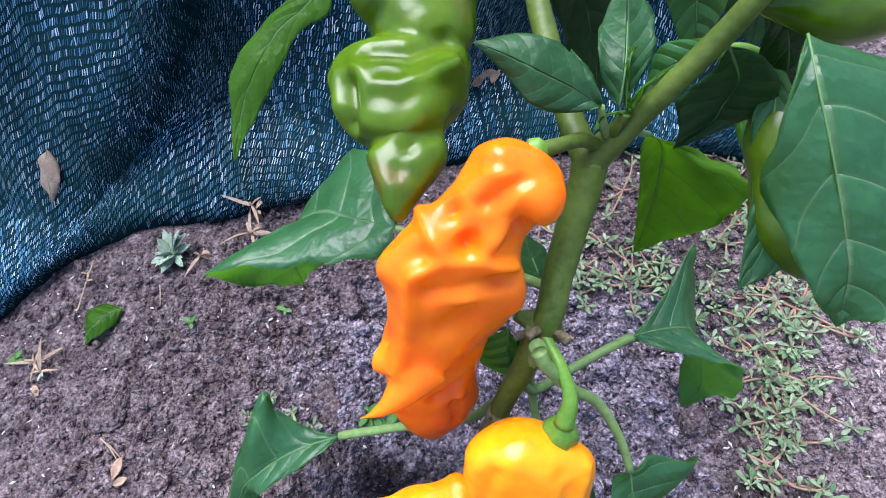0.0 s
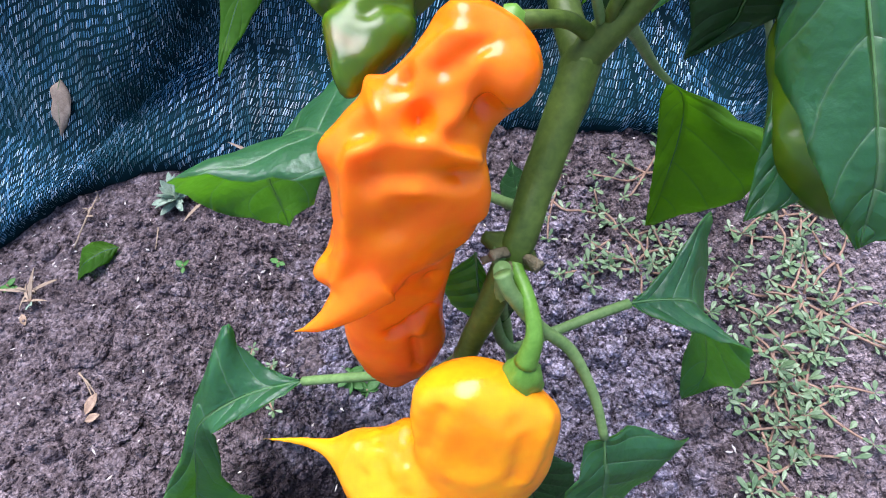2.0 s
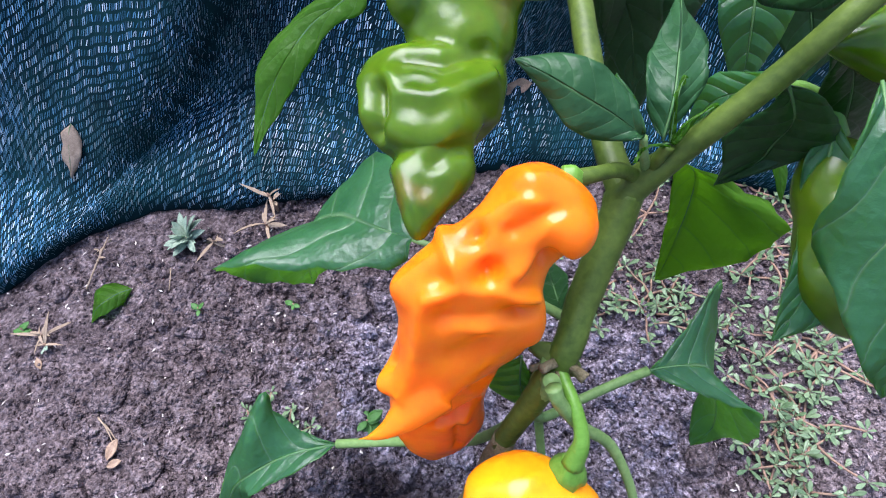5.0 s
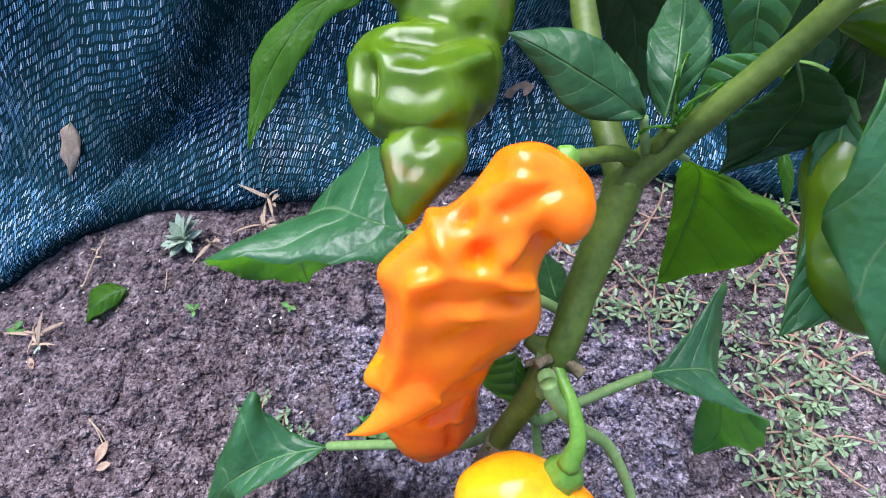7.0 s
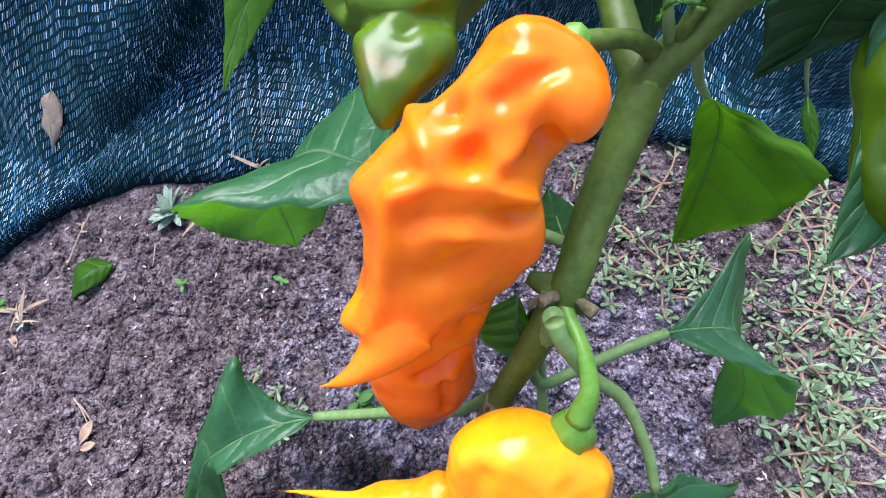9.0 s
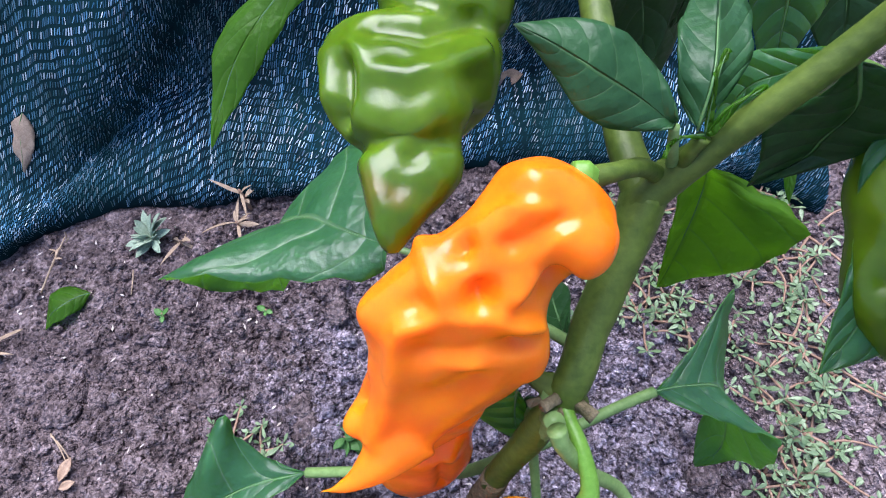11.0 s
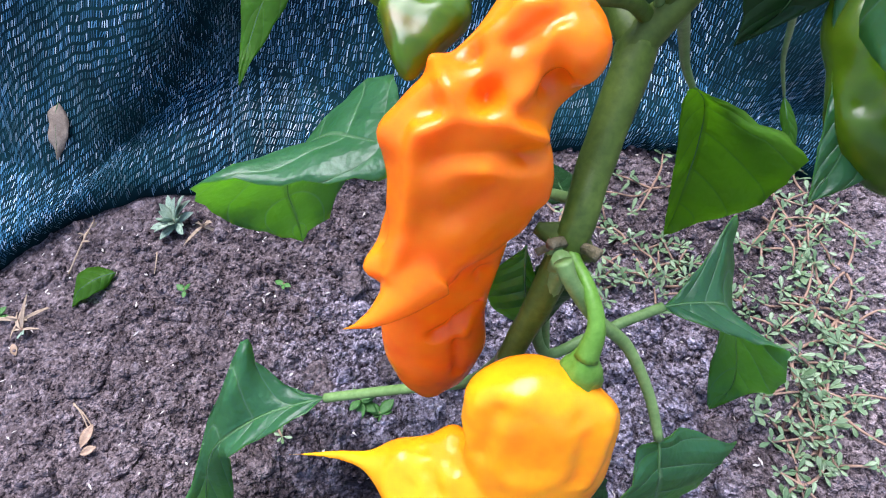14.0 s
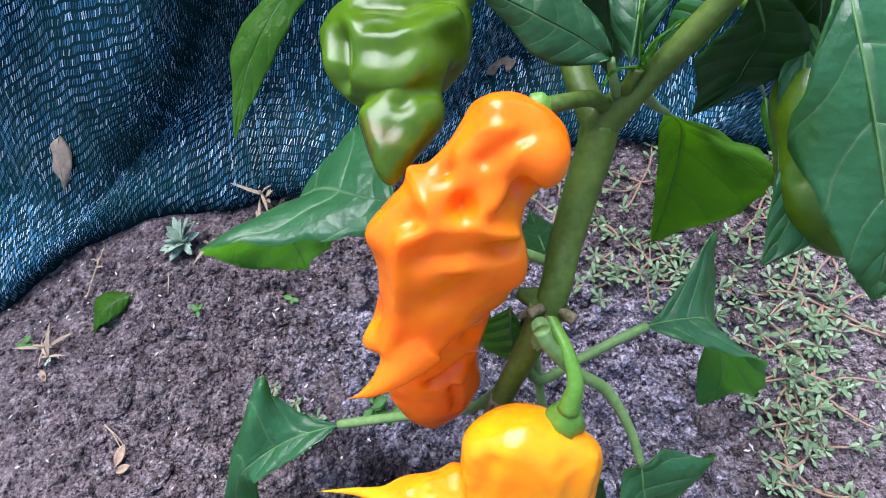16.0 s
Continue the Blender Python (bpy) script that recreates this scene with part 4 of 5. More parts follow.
leaf(plant, [((0.2312, 0.3976, 0.3080),) * 3, ((0.2126, 0.3897, 0.2993), (0.2255, 0.3829, 0.2998), (0.2402, 0.3850, 0.2996)), ((0.2121, 0.3815, 0.2827), (0.2233, 0.3771, 0.2848), (0.2360, 0.3793, 0.2848)), ((0.2215, 0.3762, 0.2704),) * 3], LEAF_SHADE_DARK, "crown leaf coloured dark as in shade", seed=19.0)

# more darkened leaves, added at the top to keep skylight off the crown
leaf(plant, [((0.1765, 0.3517, 0.3269),) * 3, ((0.1857, 0.3648, 0.3105), (0.1951, 0.3707, 0.3131), (0.2055, 0.3756, 0.3208)), ((0.1946, 0.3745, 0.2744), (0.2093, 0.3770, 0.2803), (0.2262, 0.3836, 0.2884)), ((0.2033, 0.3756, 0.2449), (0.2151, 0.3766, 0.2502), (0.2280, 0.3799, 0.2568)), ((0.2164, 0.3701, 0.2228),) * 3], LEAF_SHADE_DARK, "crown leaf coloured dark as in shade", seed=30.0)
leaf(plant, [((0.1752, 0.3481, 0.3249),) * 3, ((0.1711, 0.3668, 0.3248), (0.1627, 0.3659, 0.3193), (0.1560, 0.3628, 0.3123)), ((0.1614, 0.3812, 0.3287), (0.1480, 0.3804, 0.3237), (0.1429, 0.3734, 0.3141)), ((0.1347, 0.3985, 0.3242),) * 3], LEAF_SHADE_DARK, "crown leaf coloured dark as in shade", seed=31.0)
leaf(plant, [((0.2295, 0.2787, 0.3679),) * 3, ((0.2368, 0.3074, 0.3587), (0.2305, 0.3084, 0.3540), (0.2297, 0.3035, 0.3453)), ((0.2333, 0.3348, 0.3521), (0.2234, 0.3340, 0.3467), (0.2216, 0.3280, 0.3375)), ((0.2120, 0.3541, 0.3424),) * 3], LEAF_SHADE_DARK, "crown leaf coloured dark as in shade", seed=32.0)
leaf(plant, [((0.2247, 0.2765, 0.3612),) * 3, ((0.2322, 0.2813, 0.3434), (0.2385, 0.2809, 0.3449), (0.2440, 0.2822, 0.3487)), ((0.2399, 0.2845, 0.3212), (0.2477, 0.2815, 0.3244), (0.2573, 0.2828, 0.3278)), ((0.2455, 0.2845, 0.3030), (0.2529, 0.2824, 0.3046), (0.2609, 0.2842, 0.3072)), ((0.2527, 0.2812, 0.2886),) * 3], LEAF_SHADE_DARK, "crown leaf coloured dark as in shade", seed=33.0)
leaf(plant, [((0.1723, 0.3731, 0.3320),) * 3, ((0.1823, 0.3766, 0.3472), (0.1900, 0.3696, 0.3422), (0.1949, 0.3660, 0.3337)), ((0.1955, 0.3813, 0.3545), (0.2049, 0.3728, 0.3485), (0.2080, 0.3679, 0.3394)), ((0.2232, 0.3830, 0.3528),) * 3], LEAF_SHADE_DARK, "crown leaf coloured dark as in shade", seed=34.0)
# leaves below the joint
leaf(plant, [((0.1554, 0.2250, 0.2611),) * 3, ((0.1483, 0.2306, 0.2414), (0.1540, 0.2289, 0.2396), (0.1622, 0.2268, 0.2434)), ((0.1463, 0.2304, 0.2173), (0.1534, 0.2271, 0.2203), (0.1631, 0.2287, 0.2204)), ((0.1509, 0.2285, 0.1973),) * 3], LEAF_SHADE_DARK, "dark green leaf below the joint", seed=20.0)
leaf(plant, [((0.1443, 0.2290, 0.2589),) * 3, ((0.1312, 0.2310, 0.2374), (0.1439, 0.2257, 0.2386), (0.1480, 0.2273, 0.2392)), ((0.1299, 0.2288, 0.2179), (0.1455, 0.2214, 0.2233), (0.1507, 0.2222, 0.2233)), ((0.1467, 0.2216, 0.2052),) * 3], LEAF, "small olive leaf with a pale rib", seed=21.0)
leaf(plant, [((0.1622, 0.2389, 0.2665),) * 3, ((0.1556, 0.2488, 0.2555), (0.1612, 0.2507, 0.2561), (0.1645, 0.2526, 0.2569)), ((0.1540, 0.2652, 0.2480), (0.1600, 0.2673, 0.2486), (0.1669, 0.2673, 0.2479)), ((0.1590, 0.2804, 0.2449),) * 3], LEAF_SHADE_DARK, "small dark leaf behind the stem", seed=22.0)
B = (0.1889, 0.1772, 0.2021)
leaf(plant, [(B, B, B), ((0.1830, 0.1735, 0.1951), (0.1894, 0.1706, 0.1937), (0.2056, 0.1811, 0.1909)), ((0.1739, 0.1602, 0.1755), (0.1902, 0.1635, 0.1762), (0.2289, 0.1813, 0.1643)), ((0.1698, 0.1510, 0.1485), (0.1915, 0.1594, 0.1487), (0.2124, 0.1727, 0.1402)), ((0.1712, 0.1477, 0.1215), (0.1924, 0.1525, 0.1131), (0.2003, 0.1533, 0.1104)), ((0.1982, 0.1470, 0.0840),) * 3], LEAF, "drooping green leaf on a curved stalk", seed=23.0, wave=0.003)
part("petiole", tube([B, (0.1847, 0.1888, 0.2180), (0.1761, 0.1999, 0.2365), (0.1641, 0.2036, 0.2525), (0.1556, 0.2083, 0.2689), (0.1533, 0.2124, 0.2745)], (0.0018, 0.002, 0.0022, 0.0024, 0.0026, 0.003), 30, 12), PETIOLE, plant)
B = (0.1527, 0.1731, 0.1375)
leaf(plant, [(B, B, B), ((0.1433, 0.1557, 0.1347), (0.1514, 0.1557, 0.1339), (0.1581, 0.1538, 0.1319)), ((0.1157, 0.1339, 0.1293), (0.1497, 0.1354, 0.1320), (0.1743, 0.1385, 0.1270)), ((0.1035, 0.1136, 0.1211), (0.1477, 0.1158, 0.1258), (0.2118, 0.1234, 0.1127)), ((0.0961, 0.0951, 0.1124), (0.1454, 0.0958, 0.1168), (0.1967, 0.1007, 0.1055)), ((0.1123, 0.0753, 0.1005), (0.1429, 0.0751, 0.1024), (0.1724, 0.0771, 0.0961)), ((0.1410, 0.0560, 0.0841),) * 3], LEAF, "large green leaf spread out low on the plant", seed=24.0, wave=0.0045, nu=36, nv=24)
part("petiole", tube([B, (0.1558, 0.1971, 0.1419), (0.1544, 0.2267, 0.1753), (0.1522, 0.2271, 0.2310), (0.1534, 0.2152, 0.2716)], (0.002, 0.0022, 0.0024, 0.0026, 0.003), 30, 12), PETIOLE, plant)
leaf(plant, [((0.1608, 0.1927, 0.1076),) * 3, ((0.1358, 0.1809, 0.0833), (0.1610, 0.1789, 0.0856), (0.1864, 0.1839, 0.0891)), ((0.1385, 0.1728, 0.0650), (0.1646, 0.1710, 0.0673), (0.1862, 0.1726, 0.0689)), ((0.1713, 0.1622, 0.0482),) * 3], LEAF_SHADE_DARK, "shaded leaf low on the plant", seed=25.0)
# narrow leaf far behind the right-hand leaves
leaf(plant, [((0.3490, 0.4274, 0.1267),) * 3, ((0.3473, 0.4184, 0.1156), (0.3506, 0.4165, 0.1177), (0.3571, 0.4184, 0.1147)), ((0.3516, 0.4074, 0.1027), (0.3546, 0.4062, 0.1040), (0.3598, 0.4074, 0.1019)), ((0.3584, 0.3967, 0.0898),) * 3], LEAF_YOUNG, "narrow bright green leaf", nu=12, nv=8, rib=0.0005, seed=26.0)
part("petiole", tube([(0.3490, 0.4267, 0.1263), (0.3108, 0.3901, 0.1901), (0.2716, 0.3401, 0.2577), (0.2253, 0.2840, 0.3340)], (0.001, 0.0014, 0.0018, 0.002), 16, 8), PETIOLE, plant)

# ---- weeds, fallen leaves and litter on the soil ----
def small_leaf_mesh(name, length, width, material, round_tip=0.65, thick=0.0006, droop=0.25, fold=0.15):
    """A small thick leaf along +x, its widest place at round_tip of its length."""
    bm = bmesh.new()
    n, rows = 7, []
    for i in range(n + 1):
        u = i / n
        w = width * 0.5 * max(0.06, math.sin(math.pi * min(1.0, u ** (math.log(0.5) / math.log(round_tip)))) ** 0.8)
        z = -droop * length * u * u
        row = []
        for v in (-1, -0.5, 0, 0.5, 1):
            row.append((u * length, v * w, z + abs(v) * w * fold))
        rows.append(row)
    top = [[bm.verts.new(p) for p in r] for r in rows]
    low = [[bm.verts.new((p[0], p[1] * 0.92, p[2] - thick)) for p in r] for r in rows]
    for i in range(n):
        for j in range(4):
            bm.faces.new((top[i][j], top[i + 1][j], top[i + 1][j + 1], top[i][j + 1]))
            bm.faces.new((low[i][j], low[i][j + 1], low[i + 1][j + 1], low[i + 1][j]))
        bm.faces.new((top[i][0], low[i][0], low[i + 1][0], top[i + 1][0]))
        bm.faces.new((top[i][4], top[i + 1][4], low[i + 1][4], low[i][4]))
    me = bpy.data.meshes.new(name)
    bm.to_mesh(me)
    bm.free()
    me.materials.append(material)
    me.polygons.foreach_set("use_smooth", [True] * len(me.polygons))
    return me


def mesh_part(name, me, parent, m):
    ob = new(name, me)
    ob.parent = parent
    ob.matrix_local = m
    return ob


def weed_leaf_material(name, a, b, rough):
    n = Nodes(name)
    info = n.add("ObjectInfo")
    col = n.ramp(info.outputs["Random"], (0.0, a), (1.0, b))
    pos = n.coords()
    col = n.mix(0.35, col, n.ramp(n.noise(pos, 300, 3), (0.3, a), (0.7, b)))
    bp = n.bump(n.noise(pos, 500, 2), 0.3, 0.0004)
    n.link(bp.outputs[0], n.bsdf.inputs["Normal"])
    return n.base(col, rough)


PURSLANE = weed_leaf_material("purslane_leaf", (0.05, 0.11, 0.035), (0.21, 0.3, 0.16), 0.4)
ROSETTES = [small_leaf_mesh("purslane_leaf", 0.0105, 0.004, PURSLANE, 0.72), small_leaf_mesh("purslane_leaf", 0.0145, 0.0044, PURSLANE, 0.7, droop=0.1), small_leaf_mesh("purslane_leaf", 0.0078, 0.0034, PURSLANE, 0.7, droop=-0.1)]


def purslane(spot, seed, runners=4, reach=0.035, size=1.0):
    rng = random.Random(seed)
    base = on_ground(spot)
    ob = new("purslane")
    ob.location = base
    tagged(ob, "low green purslane weed with fleshy leaves on bare soil", "weed", "purslane weeds on the soil")
    start = rng.random() * 6.28
    for r in range(runners):
        a = start + r * 6.28 / runners + rng.uniform(-0.5, 0.5)
        ln = reach * rng.uniform(0.5, 1.15)
        bend = rng.uniform(-0.6, 0.6)
        pts = []
        for k in range(4):
            f = k / 3
            b = a + bend * f
            x, y = ln * f * math.cos(b), ln * f * math.sin(b)
            pts.append((x, y, ground_height(base.x + x, base.y + y) - base.z + 0.003 + 0.009 * f * size))
        part("runner", tube(pts, (0.0012, 0.001, 0.0008), 8, 6), WEED_STEM, ob)
        for k in range(1, 4):
            c = Vector(pts[k])
            count = 5 if k == 3 else 3 - (k + r) % 2
            for q in range(count):
                turn = rng.random() * 6.28 if k < 3 else q * 6.28 / count + rng.uniform(-0.4, 0.4)
                s = size * rng.uniform(0.75, 1.25)
                m = Matrix.Translation(c) @ Euler((rng.uniform(-0.5, 0.5), -rng.uniform(0.05, 0.8), turn)).to_matrix().to_4x4() @ Matrix.Diagonal((s, s, s, 1))
                mesh_part("leaf", ROSETTES[rng.randrange(3)], ob, m)
    return ob


for k, (spot, runners, reach) in enumerate((
        ((0.2856, 0.4470, 0.0000), 5, 0.045), ((0.2530, 0.3830, 0.0000), 5, 0.04), ((0.2665, 0.3499, 0.0000), 5, 0.04), ((0.2203, 0.3482, 0.0000), 4, 0.022), ((0.2900, 0.3621, 0.0000), 4, 0.03), ((0.2000, 0.4210, -0.0000), 4, 0.04), ((0.3853, 0.4727, 0.0000), 5, 0.05), ((0.3929, 0.3956, 0.0000), 4, 0.045), ((0.3298, 0.3305, 0.0000), 3, 0.02),
        ((0.3763, 0.3253, 0.0000), 5, 0.04), ((0.3946, 0.3080, 0.0000), 5, 0.045), ((0.3581, 0.2863, 0.0000), 4, 0.035), ((0.3451, 0.2564, 0.0000), 4, 0.035), ((0.3674, 0.2437, 0.0000), 5, 0.04), ((0.3271, 0.2285, 0.0000), 4, 0.03), ((0.3483, 0.2205, 0.0000), 5, 0.035),
        ((0.3781, 0.4030, 0.0000), 5, 0.05), ((0.3903, 0.3700, 0.0000), 5, 0.05), ((0.3864, 0.3218, 0.0000), 5, 0.045), ((0.4000, 0.2976, 0.0000), 4, 0.04), ((0.3649, 0.2486, 0.0000), 5, 0.04), ((0.3437, 0.2127, 0.0000), 4, 0.035), ((0.3236, 0.1910, 0.0000), 4, 0.03), ((0.3360, 0.1764, 0.0000), 4, 0.03),
        ((0.3771, 0.4413, 0.0000), 5, 0.05), ((0.4186, 0.4157, 0.0000), 4, 0.05), ((0.4180, 0.3499, 0.0000), 4, 0.045), ((0.2708, 0.3622, 0.0000), 4, 0.03), ((0.2967, 0.3285, 0.0000), 4, 0.03), ((-0.0612, 0.2614, 0.0000), 5, 0.026), ((-0.0365, 0.2564, 0.0000), 4, 0.022), ((0.3461, 0.2768, 0.0000), 4, 0.04))):
    purslane(spot, 100 + k, runners, reach, 0.74)

# dark green seedlings
SEED_LEAF = [small_leaf_mesh("seedling_leaf", 0.015, 0.0095, SEEDLING, 0.5, 0.0005, 0.15, 0.1), small_leaf_mesh("seedling_leaf", 0.02, 0.013, SEEDLING, 0.48, 0.0005, 0.2, 0.1)]


def seedling(spot, seed, count, size, height, label):
    rng = random.Random(seed)
    ob = new("seedling")
    ob.location = on_ground(spot)
    tagged(ob, label, "seedling", "green seedlings")
    part("stem", tube([(0, 0, -0.004), (0.001, 0, height * 0.5), (0, 0.001, height)], (0.0012, 0.001, 0.0008), 8, 7), WEED_STEM, ob)
    for q in range(count):
        s = size * rng.uniform(0.7, 1.2)
        m = Matrix.Translation((0, 0, height * rng.uniform(0.5, 1))) @ Euler((rng.uniform(-0.3, 0.3), -rng.uniform(0.0, 0.6), q * 2.4 + rng.uniform(-0.4, 0.4))).to_matrix().to_4x4() @ Matrix.Diagonal((s, s, s, 1))
        mesh_part("leaf", SEED_LEAF[q % 2], ob, m)


seedling((0.0284, 0.2625, 0.0000), 1, 9, 0.75, 0.014, "small dark green seedling with rounded leaves on soil")
seedling((0.0424, 0.2539, 0.0000), 2, 7, 0.6, 0.01, "small dark green seedling with rounded leaves on soil")
seedling((0.0160, 0.1530, 0.0000), 3, 5, 1.5, 0.024, "green seedling growing beside the woody stem")
seedling((0.0439, 0.1438, 0.0000), 4, 4, 0.7, 0.014, "green seedling growing beside the woody stem")
seedling((-0.1362, 0.3697, 0.0000), 5, 4, 0.4, 0.006, "tiny green seedling on bare soil")
seedling((-0.0466, 0.3698, 0.0000), 6, 3, 0.45, 0.005, "tiny green seedling on bare soil")
seedling((-0.3108, 0.3596, 0.0000), 7, 6, 0.6, 0.01, "tiny green seedling on bare soil")

# broad-leaved weed with a pale leaf
BROAD = small_leaf_mesh("broad_leaf", 0.05, 0.027, SEEDLING, 0.45, 0.0006, 0.15, 0.12)
PALE = small_leaf_mesh("pale_leaf", 0.026, 0.009, plain_material("pale_green_leaf", (0.2, 0.32, 0.15), (0.34, 0.46, 0.27), 0.5, 150, 0.3, 0.0006), 0.4, 0.0006, 0.1, 0.2)
weed = new("broadleaf_weed")
weed.location = on_ground((0.2808, 0.1157, 0.0000))
tagged(weed, "green broad-leaved weed with one pale upright leaf", "weed")
part("stem", tube([(0, 0, -0.004), (0.004, 0.01, 0.016), (0.006, 0.03, 0.03)], (0.0016, 0.0013, 0.0009), 10, 8), RIB, weed)
mesh_part("leaf", BROAD, weed, pose(0.002, 0.004, 0.01, 0, -12, 20))
mesh_part("leaf", BROAD, weed, pose(0.0, 0.006, 0.012, 0, -14, 150))
mesh_part("leaf", PALE, weed, pose(0.004, 0.022, 0.026, 10, -40, 80))
mesh_part("leaf", PALE, weed, pose(0.036, 0.02, 0.012, 20, -55, 75))

# grey-green rosette and dry seed heads by the net
GREY = [small_leaf_mesh("grey_leaf", 0.024, 0.0075, GREYWEED, 0.55, 0.0006, 0.1, 0.3), small_leaf_mesh("grey_leaf", 0.017, 0.006, GREYWEED, 0.6, 0.0006, -0.1, 0.3)]


def rosette(spot, seed, count, size, meshes, name, label, category, lift=0.006):
    rng = random.Random(seed)
    ob = new(name)
    ob.location = on_ground(spot)
    tagged(ob, label, category)
    part("stem", tube([(0, 0, -0.004), (0.0005, 0, lift * 0.5), (0, 0.0005, lift)], (0.0018, 0.0016, 0.0012), 6, 7), WEED_STEM, ob)
    for q in range(count):
        s = size * rng.uniform(0.6, 1.2)
        m = Matrix.Translation((0, 0, lift * rng.uniform(0.4, 1))) @ Euler((rng.uniform(-0.6, 0.6), -rng.uniform(0.0, 1.1), q * 2.4 + rng.uniform(-0.5, 0.5))).to_matrix().to_4x4() @ Matrix.Diagonal((s, s, s, 1))
        mesh_part("leaf", meshes[q % len(meshes)], ob, m)
    return ob


STRAWS = [small_leaf_mesh("dry_blade", 0.03, 0.0035, STRAW, 0.4, 0.0006, 0.3, 0.3), small_leaf_mesh("dry_blade", 0.018, 0.005, STRAW, 0.6, 0.0006, 0.5, 0.3)]
rosette((-0.1672, 0.4507, 0.0000), 11, 36, 1.2, GREY, "grey_weed", "grey-green toothed weed rosette on the soil", "weed", 0.012)
rosette((-0.1430, 0.4492, -0.0000), 12, 6, 1.0, STRAWS, "dry_weed", "withered straw-coloured weed lying on the soil", "dry weed")
rosette((-0.0859, 0.4598, 0.0000), 13, 7, 1.0, STRAWS, "dry_weed", "withered straw-coloured weed lying on the soil", "dry weed", 0.01)
rosette((-0.0802, 0.4829, 0.0000), 14, 6, 1.1, STRAWS, "dry_weed", "withered straw-coloured weed standing by the net", "dry weed", 0.03)
rosette((-0.2885, 0.3541, -0.0000), 15, 6, 0.8, STRAWS, "dry_weed", "withered straw-coloured weed lying on the soil", "dry weed")
rosette((-0.2823, 0.3437, 0.0000), 16, 7, 0.9, STRAWS + GREY[1:], "dry_weed", "half-dried weed lying on the soil", "dry weed")
rosette((0.4263, 0.4698, 0.0000), 17, 4, 0.9, [small_leaf_mesh("red_leaf", 0.022, 0.012, REDDISH, 0.5, 0.0006, 0.1, 0.2)], "red_leaf_weed", "withered dark red leaves beside the net", "dead leaves")

twig = new("dry_twig")
twig.location = on_ground((-0.2629, 0.4022, 0.0000), 0.002)
tagged(twig, "thin dry seed stalk lying on the soil by the net", "twig")
a, b = Vector((-0.2629, 0.4022, 0.0000)), Vector((-0.2482, 0.4534, 0.0000))
part("stalk", tube([(0, 0, 0), (b - a) * 0.5 + Vector((0.003, 0, 0.01)), (b - a) + Vector((0, 0, 0.012))], (0.0009, 0.0009, 0.0006), 12, 6, 0.2), STRAW, twig)
for k in range(7):
    mesh_part("husk", STRAWS[1], twig, Matrix.Translation((b - a) * (0.55 + 0.065 * k) + Vector((0.002, 0, 0.011))) @ pose(0, 0, 0, 20 * k, -30, 70 * k) @ Matrix.Diagonal((0.45, 0.45, 0.45, 1)))
for k, (p, q) in enumerate((((-0.2129, 0.2753, -0.0000), (-0.1902, 0.2562, -0.0000)), ((-0.2127, 0.2765, 0.0000), (-0.1917, 0.2535, 0.0000)), ((0.0943, 0.1953, 0.0000), (0.1121, 0.1762, 0.0000)), ((-0.1801, 0.4200, 0.0000), (-0.1757, 0.3950, 0.0000)))):
    s = new("dry_straw")
    s.location = on_ground(p, 0.0015)
    tagged(s, "short dry straw lying on the soil", "straw", "straws on the soil")
    d = Vector(q) - Vector(p)
    part("stalk", tube([(0, 0, 0), d * 0.5 + Vector((0.002, 0.001, 0.003)), d], (0.0006, 0.0006, 0.0004), 8, 6, 0.2), STRAW, s)

# fallen leaves
fallen = new("fallen_leaf")
tagged(fallen, "fresh green fallen leaf curled on the soil", "leaf")
leaf(fallen, [((-0.2119, 0.3976, 0.0080),) * 3, ((-0.2287, 0.4025, 0.0120), (-0.2206, 0.3903, 0.0140), (-0.2154, 0.3853, 0.0090)), ((-0.2436, 0.3953, 0.0120), (-0.2294, 0.3804, 0.0170), (-0.2242, 0.3740, 0.0090)), ((-0.2504, 0.3856, 0.0080), (-0.2396, 0.3757, 0.0120), (-0.2364, 0.3697, 0.0070)), ((-0.2452, 0.3652, 0.0050),) * 3], LEAF_YOUNG, nu=16, nv=10, rib=0.0006, wave=0.002, name="blade")
for k, (spot, ln, turn) in enumerate((((-0.1949, 0.2406, 0.0000), 0.018, 70), ((-0.1931, 0.2352, 0.0000), 0.014, 20), ((-0.2843, 0.3227, 0.0000), 0.012, 120))):
    d = tagged(new("dead_leaf", small_leaf_mesh("dead_leaf", ln, ln * 0.5, DRY, 0.5, 0.0006, -0.2, 0.5)), "small dry brown leaf curled on the soil", "leaf", "dry leaves on the soil")
    d.matrix_world = Matrix.Translation(on_ground(spot, 0.002)) @ pose(0, 0, 0, 10, 0, turn)

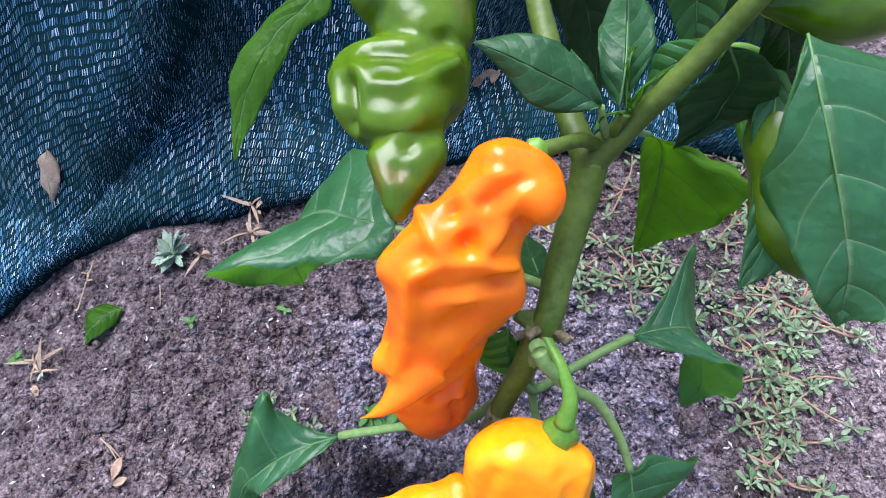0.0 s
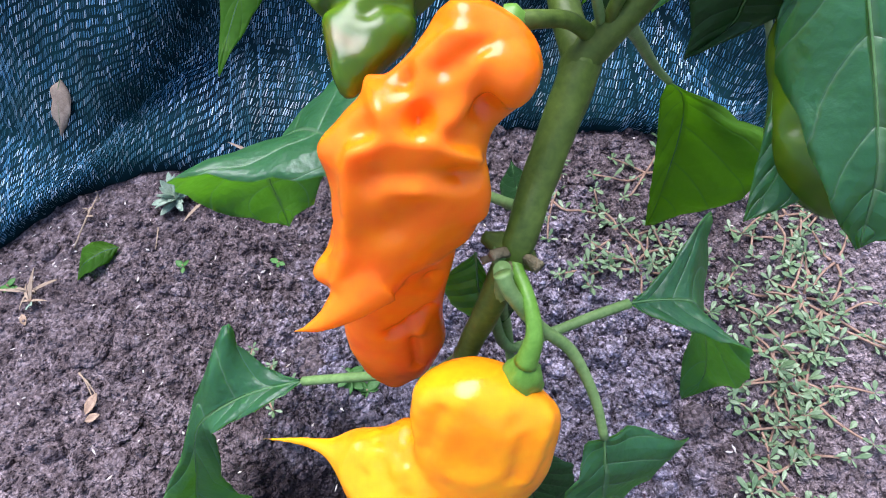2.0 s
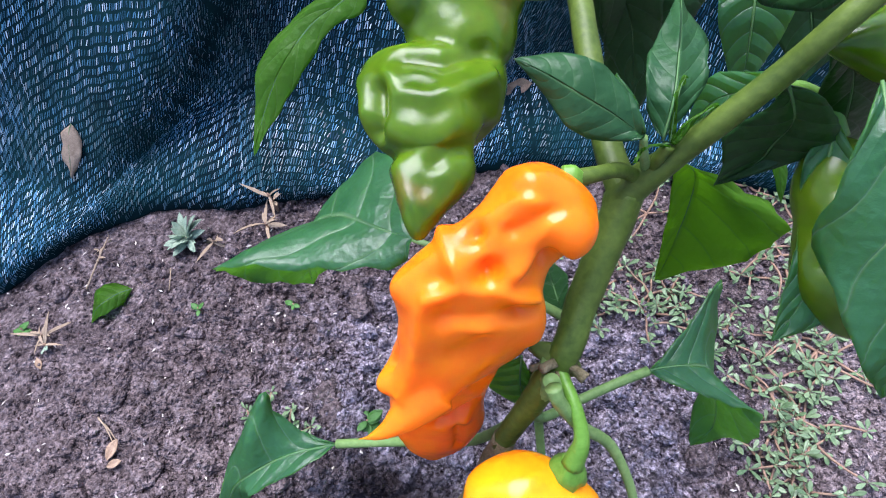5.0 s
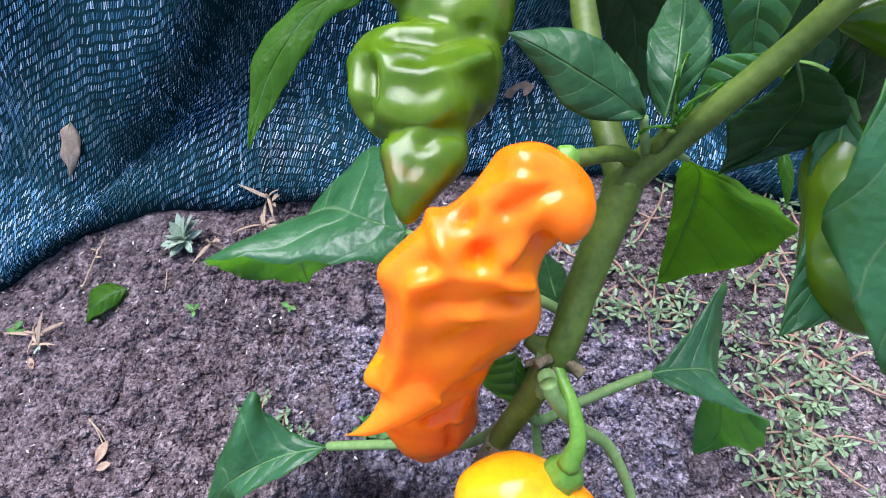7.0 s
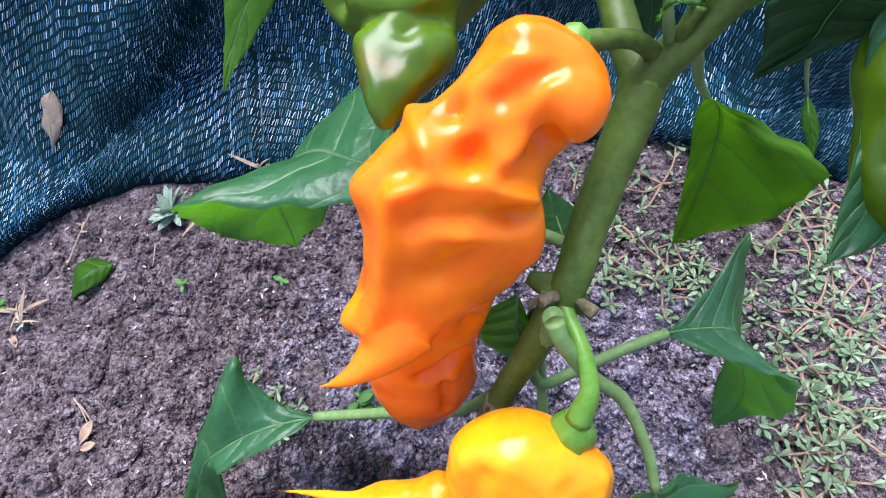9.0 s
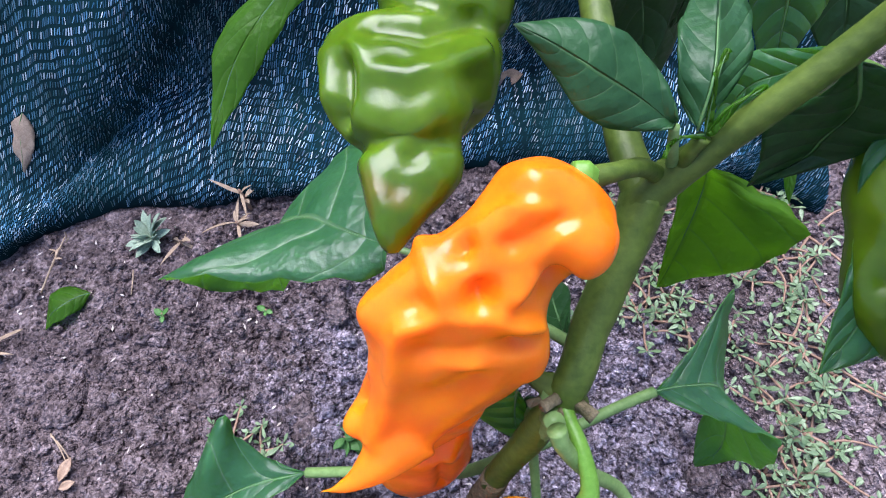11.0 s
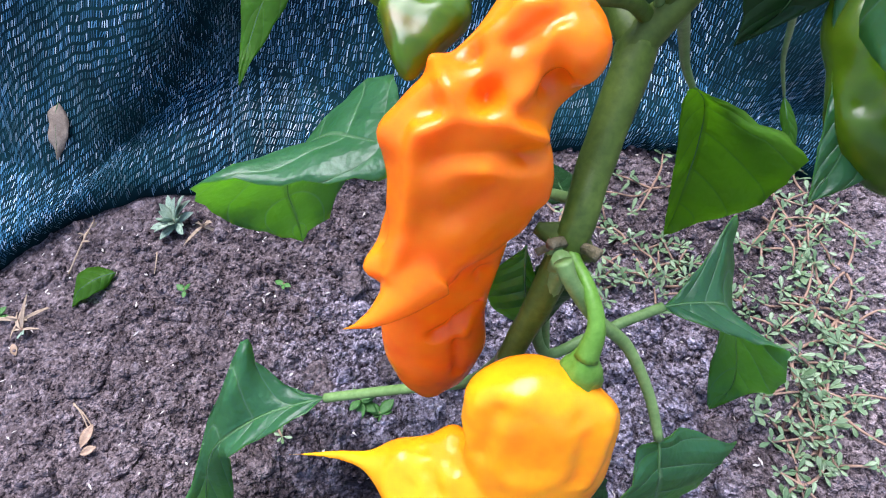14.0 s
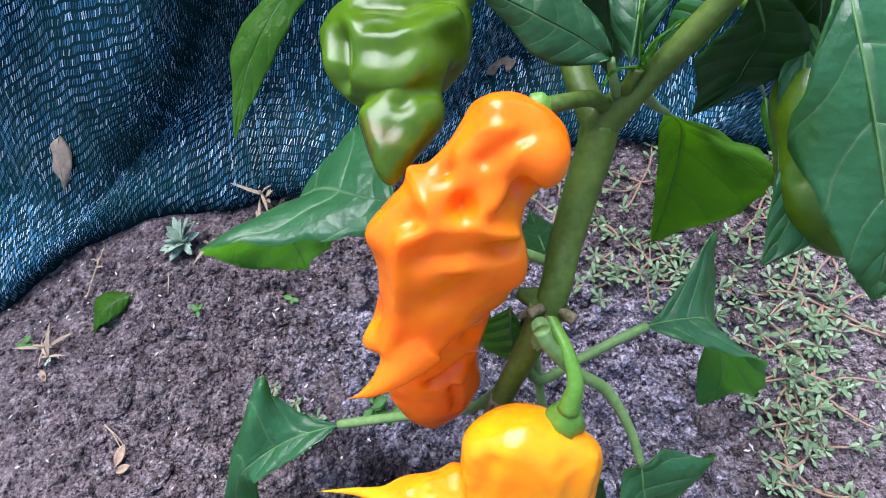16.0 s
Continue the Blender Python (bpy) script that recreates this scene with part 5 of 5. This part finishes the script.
# stones that stand out of the soil
for k, (spot, r) in enumerate((((-0.2312, 0.2686, 0.0000), 0.004), ((-0.1515, 0.2038, 0.0000), 0.0105), ((0.2852, 0.2288, 0.0000), 0.012), ((-0.0039, 0.2720, 0.0000), 0.014), ((0.0152, 0.3643, 0.0000), 0.011), ((0.0518, 0.2901, 0.0000), 0.012), ((0.1353, 0.1845, 0.0000), 0.009), ((0.0078, 0.3873, 0.0000), 0.012), ((-0.0089, 0.2880, 0.0000), 0.013), ((-0.0839, 0.3028, 0.0000), 0.012), ((-0.0443, 0.2205, 0.0000), 0.009), ((-0.2071, 0.2915, 0.0000), 0.012), ((-0.2163, 0.2924, 0.0000), 0.011), ((0.1729, 0.2915, 0.0000), 0.012))):
    bm = bmesh.new()
    bmesh.ops.create_icosphere(bm, subdivisions=4, radius=r)
    for v in bm.verts:
        v.co *= 1 + 0.35 * noise.noise(v.co * (0.9 / r) + Vector((k * 5, 0, 0))) + 0.14 * noise.noise(v.co * (3.2 / r)) + 0.08 * noise.noise(v.co * (7 / r))
        v.co.z *= 0.7
    ob = part("soil_clod", bm, SOIL)
    ob.location = on_ground(spot, 0.2 * r)
    tagged(ob, "rough grey lump of dried soil", "soil clod", "large soil clods")

def on_net(u, v, lift=0.004):
    """A place in front of the net's cloth."""
    p, a, b = net_point(u, v), net_point(u + 0.004, v), net_point(u, v + 0.004)
    n = (a - p).cross(b - p).normalized()
    return p + n * (lift if n.y < 0 else -lift)


net_leaf = new("net_scrap")
tagged(net_leaf, "dry brown leaf caught on the shade net", "leaf")
leaf(net_leaf, [(on_net(0.298, 0.136),) * 3, (on_net(0.2875, 0.128), on_net(0.2945, 0.128, 0.006), on_net(0.3015, 0.126)), (on_net(0.2815, 0.117), on_net(0.2895, 0.116, 0.006), on_net(0.2985, 0.114)), (on_net(0.278, 0.106), on_net(0.284, 0.105, 0.005), on_net(0.291, 0.105)), (on_net(0.279, 0.096),) * 3], TAN, nu=14, nv=8, rib=0.0004, wave=0.003, name="blade")
# tan patch seen through the net, built here as a leaf on its face
patch = new("net_scrap")
tagged(patch, "tan patch that shows through the shade net's tapes", "leaf")
leaf(patch, [(on_net(0.679, 0.084, 0.0024),) * 3, (on_net(0.684, 0.070, 0.0024), on_net(0.684, 0.079, 0.0024), on_net(0.684, 0.091, 0.0024)), (on_net(0.698, 0.064, 0.0024), on_net(0.698, 0.074, 0.0024), on_net(0.698, 0.085, 0.0024)), (on_net(0.708, 0.071, 0.0024),) * 3], DRY, nu=10, nv=6, rib=0, wave=0.0004, cup=0.0, name="blade")


def build_grit():
    """Pale flecks of husk and root scattered on the soil."""
    rng = random.Random(21)
    verts, faces = [], []
    for _ in range(420):
        x, y = rng.uniform(-0.42, 0.5), rng.uniform(0.1, 0.52)
        c = on_ground((x, y), 0.0022)
        a, ln, w = rng.random() * 6.28, rng.uniform(0.001, 0.0035), rng.uniform(0.0005, 0.0013)
        d, e = Vector((math.cos(a), math.sin(a), rng.uniform(-0.3, 0.3))) * ln, Vector((-math.sin(a), math.cos(a), rng.uniform(-0.3, 0.3))) * w
        o = len(verts)
        verts += [c - d, c - e, c + d, c + e, c + Vector((0, 0, w))]
        faces += [(o, o + 1, o + 4), (o + 1, o + 2, o + 4), (o + 2, o + 3, o + 4), (o + 3, o, o + 4)]
    me = bpy.data.meshes.new("pale_grit")
    me.from_pydata(verts, [], faces)
    me.materials.append(plain_material("pale_husk", (0.5, 0.44, 0.36), (0.8, 0.76, 0.7), 0.8, 300, 0.2, 0.0004))
    tagged(new("pale_grit", me), "pale flecks of husk scattered over the soil", "grit", kind="stuff")


build_grit()
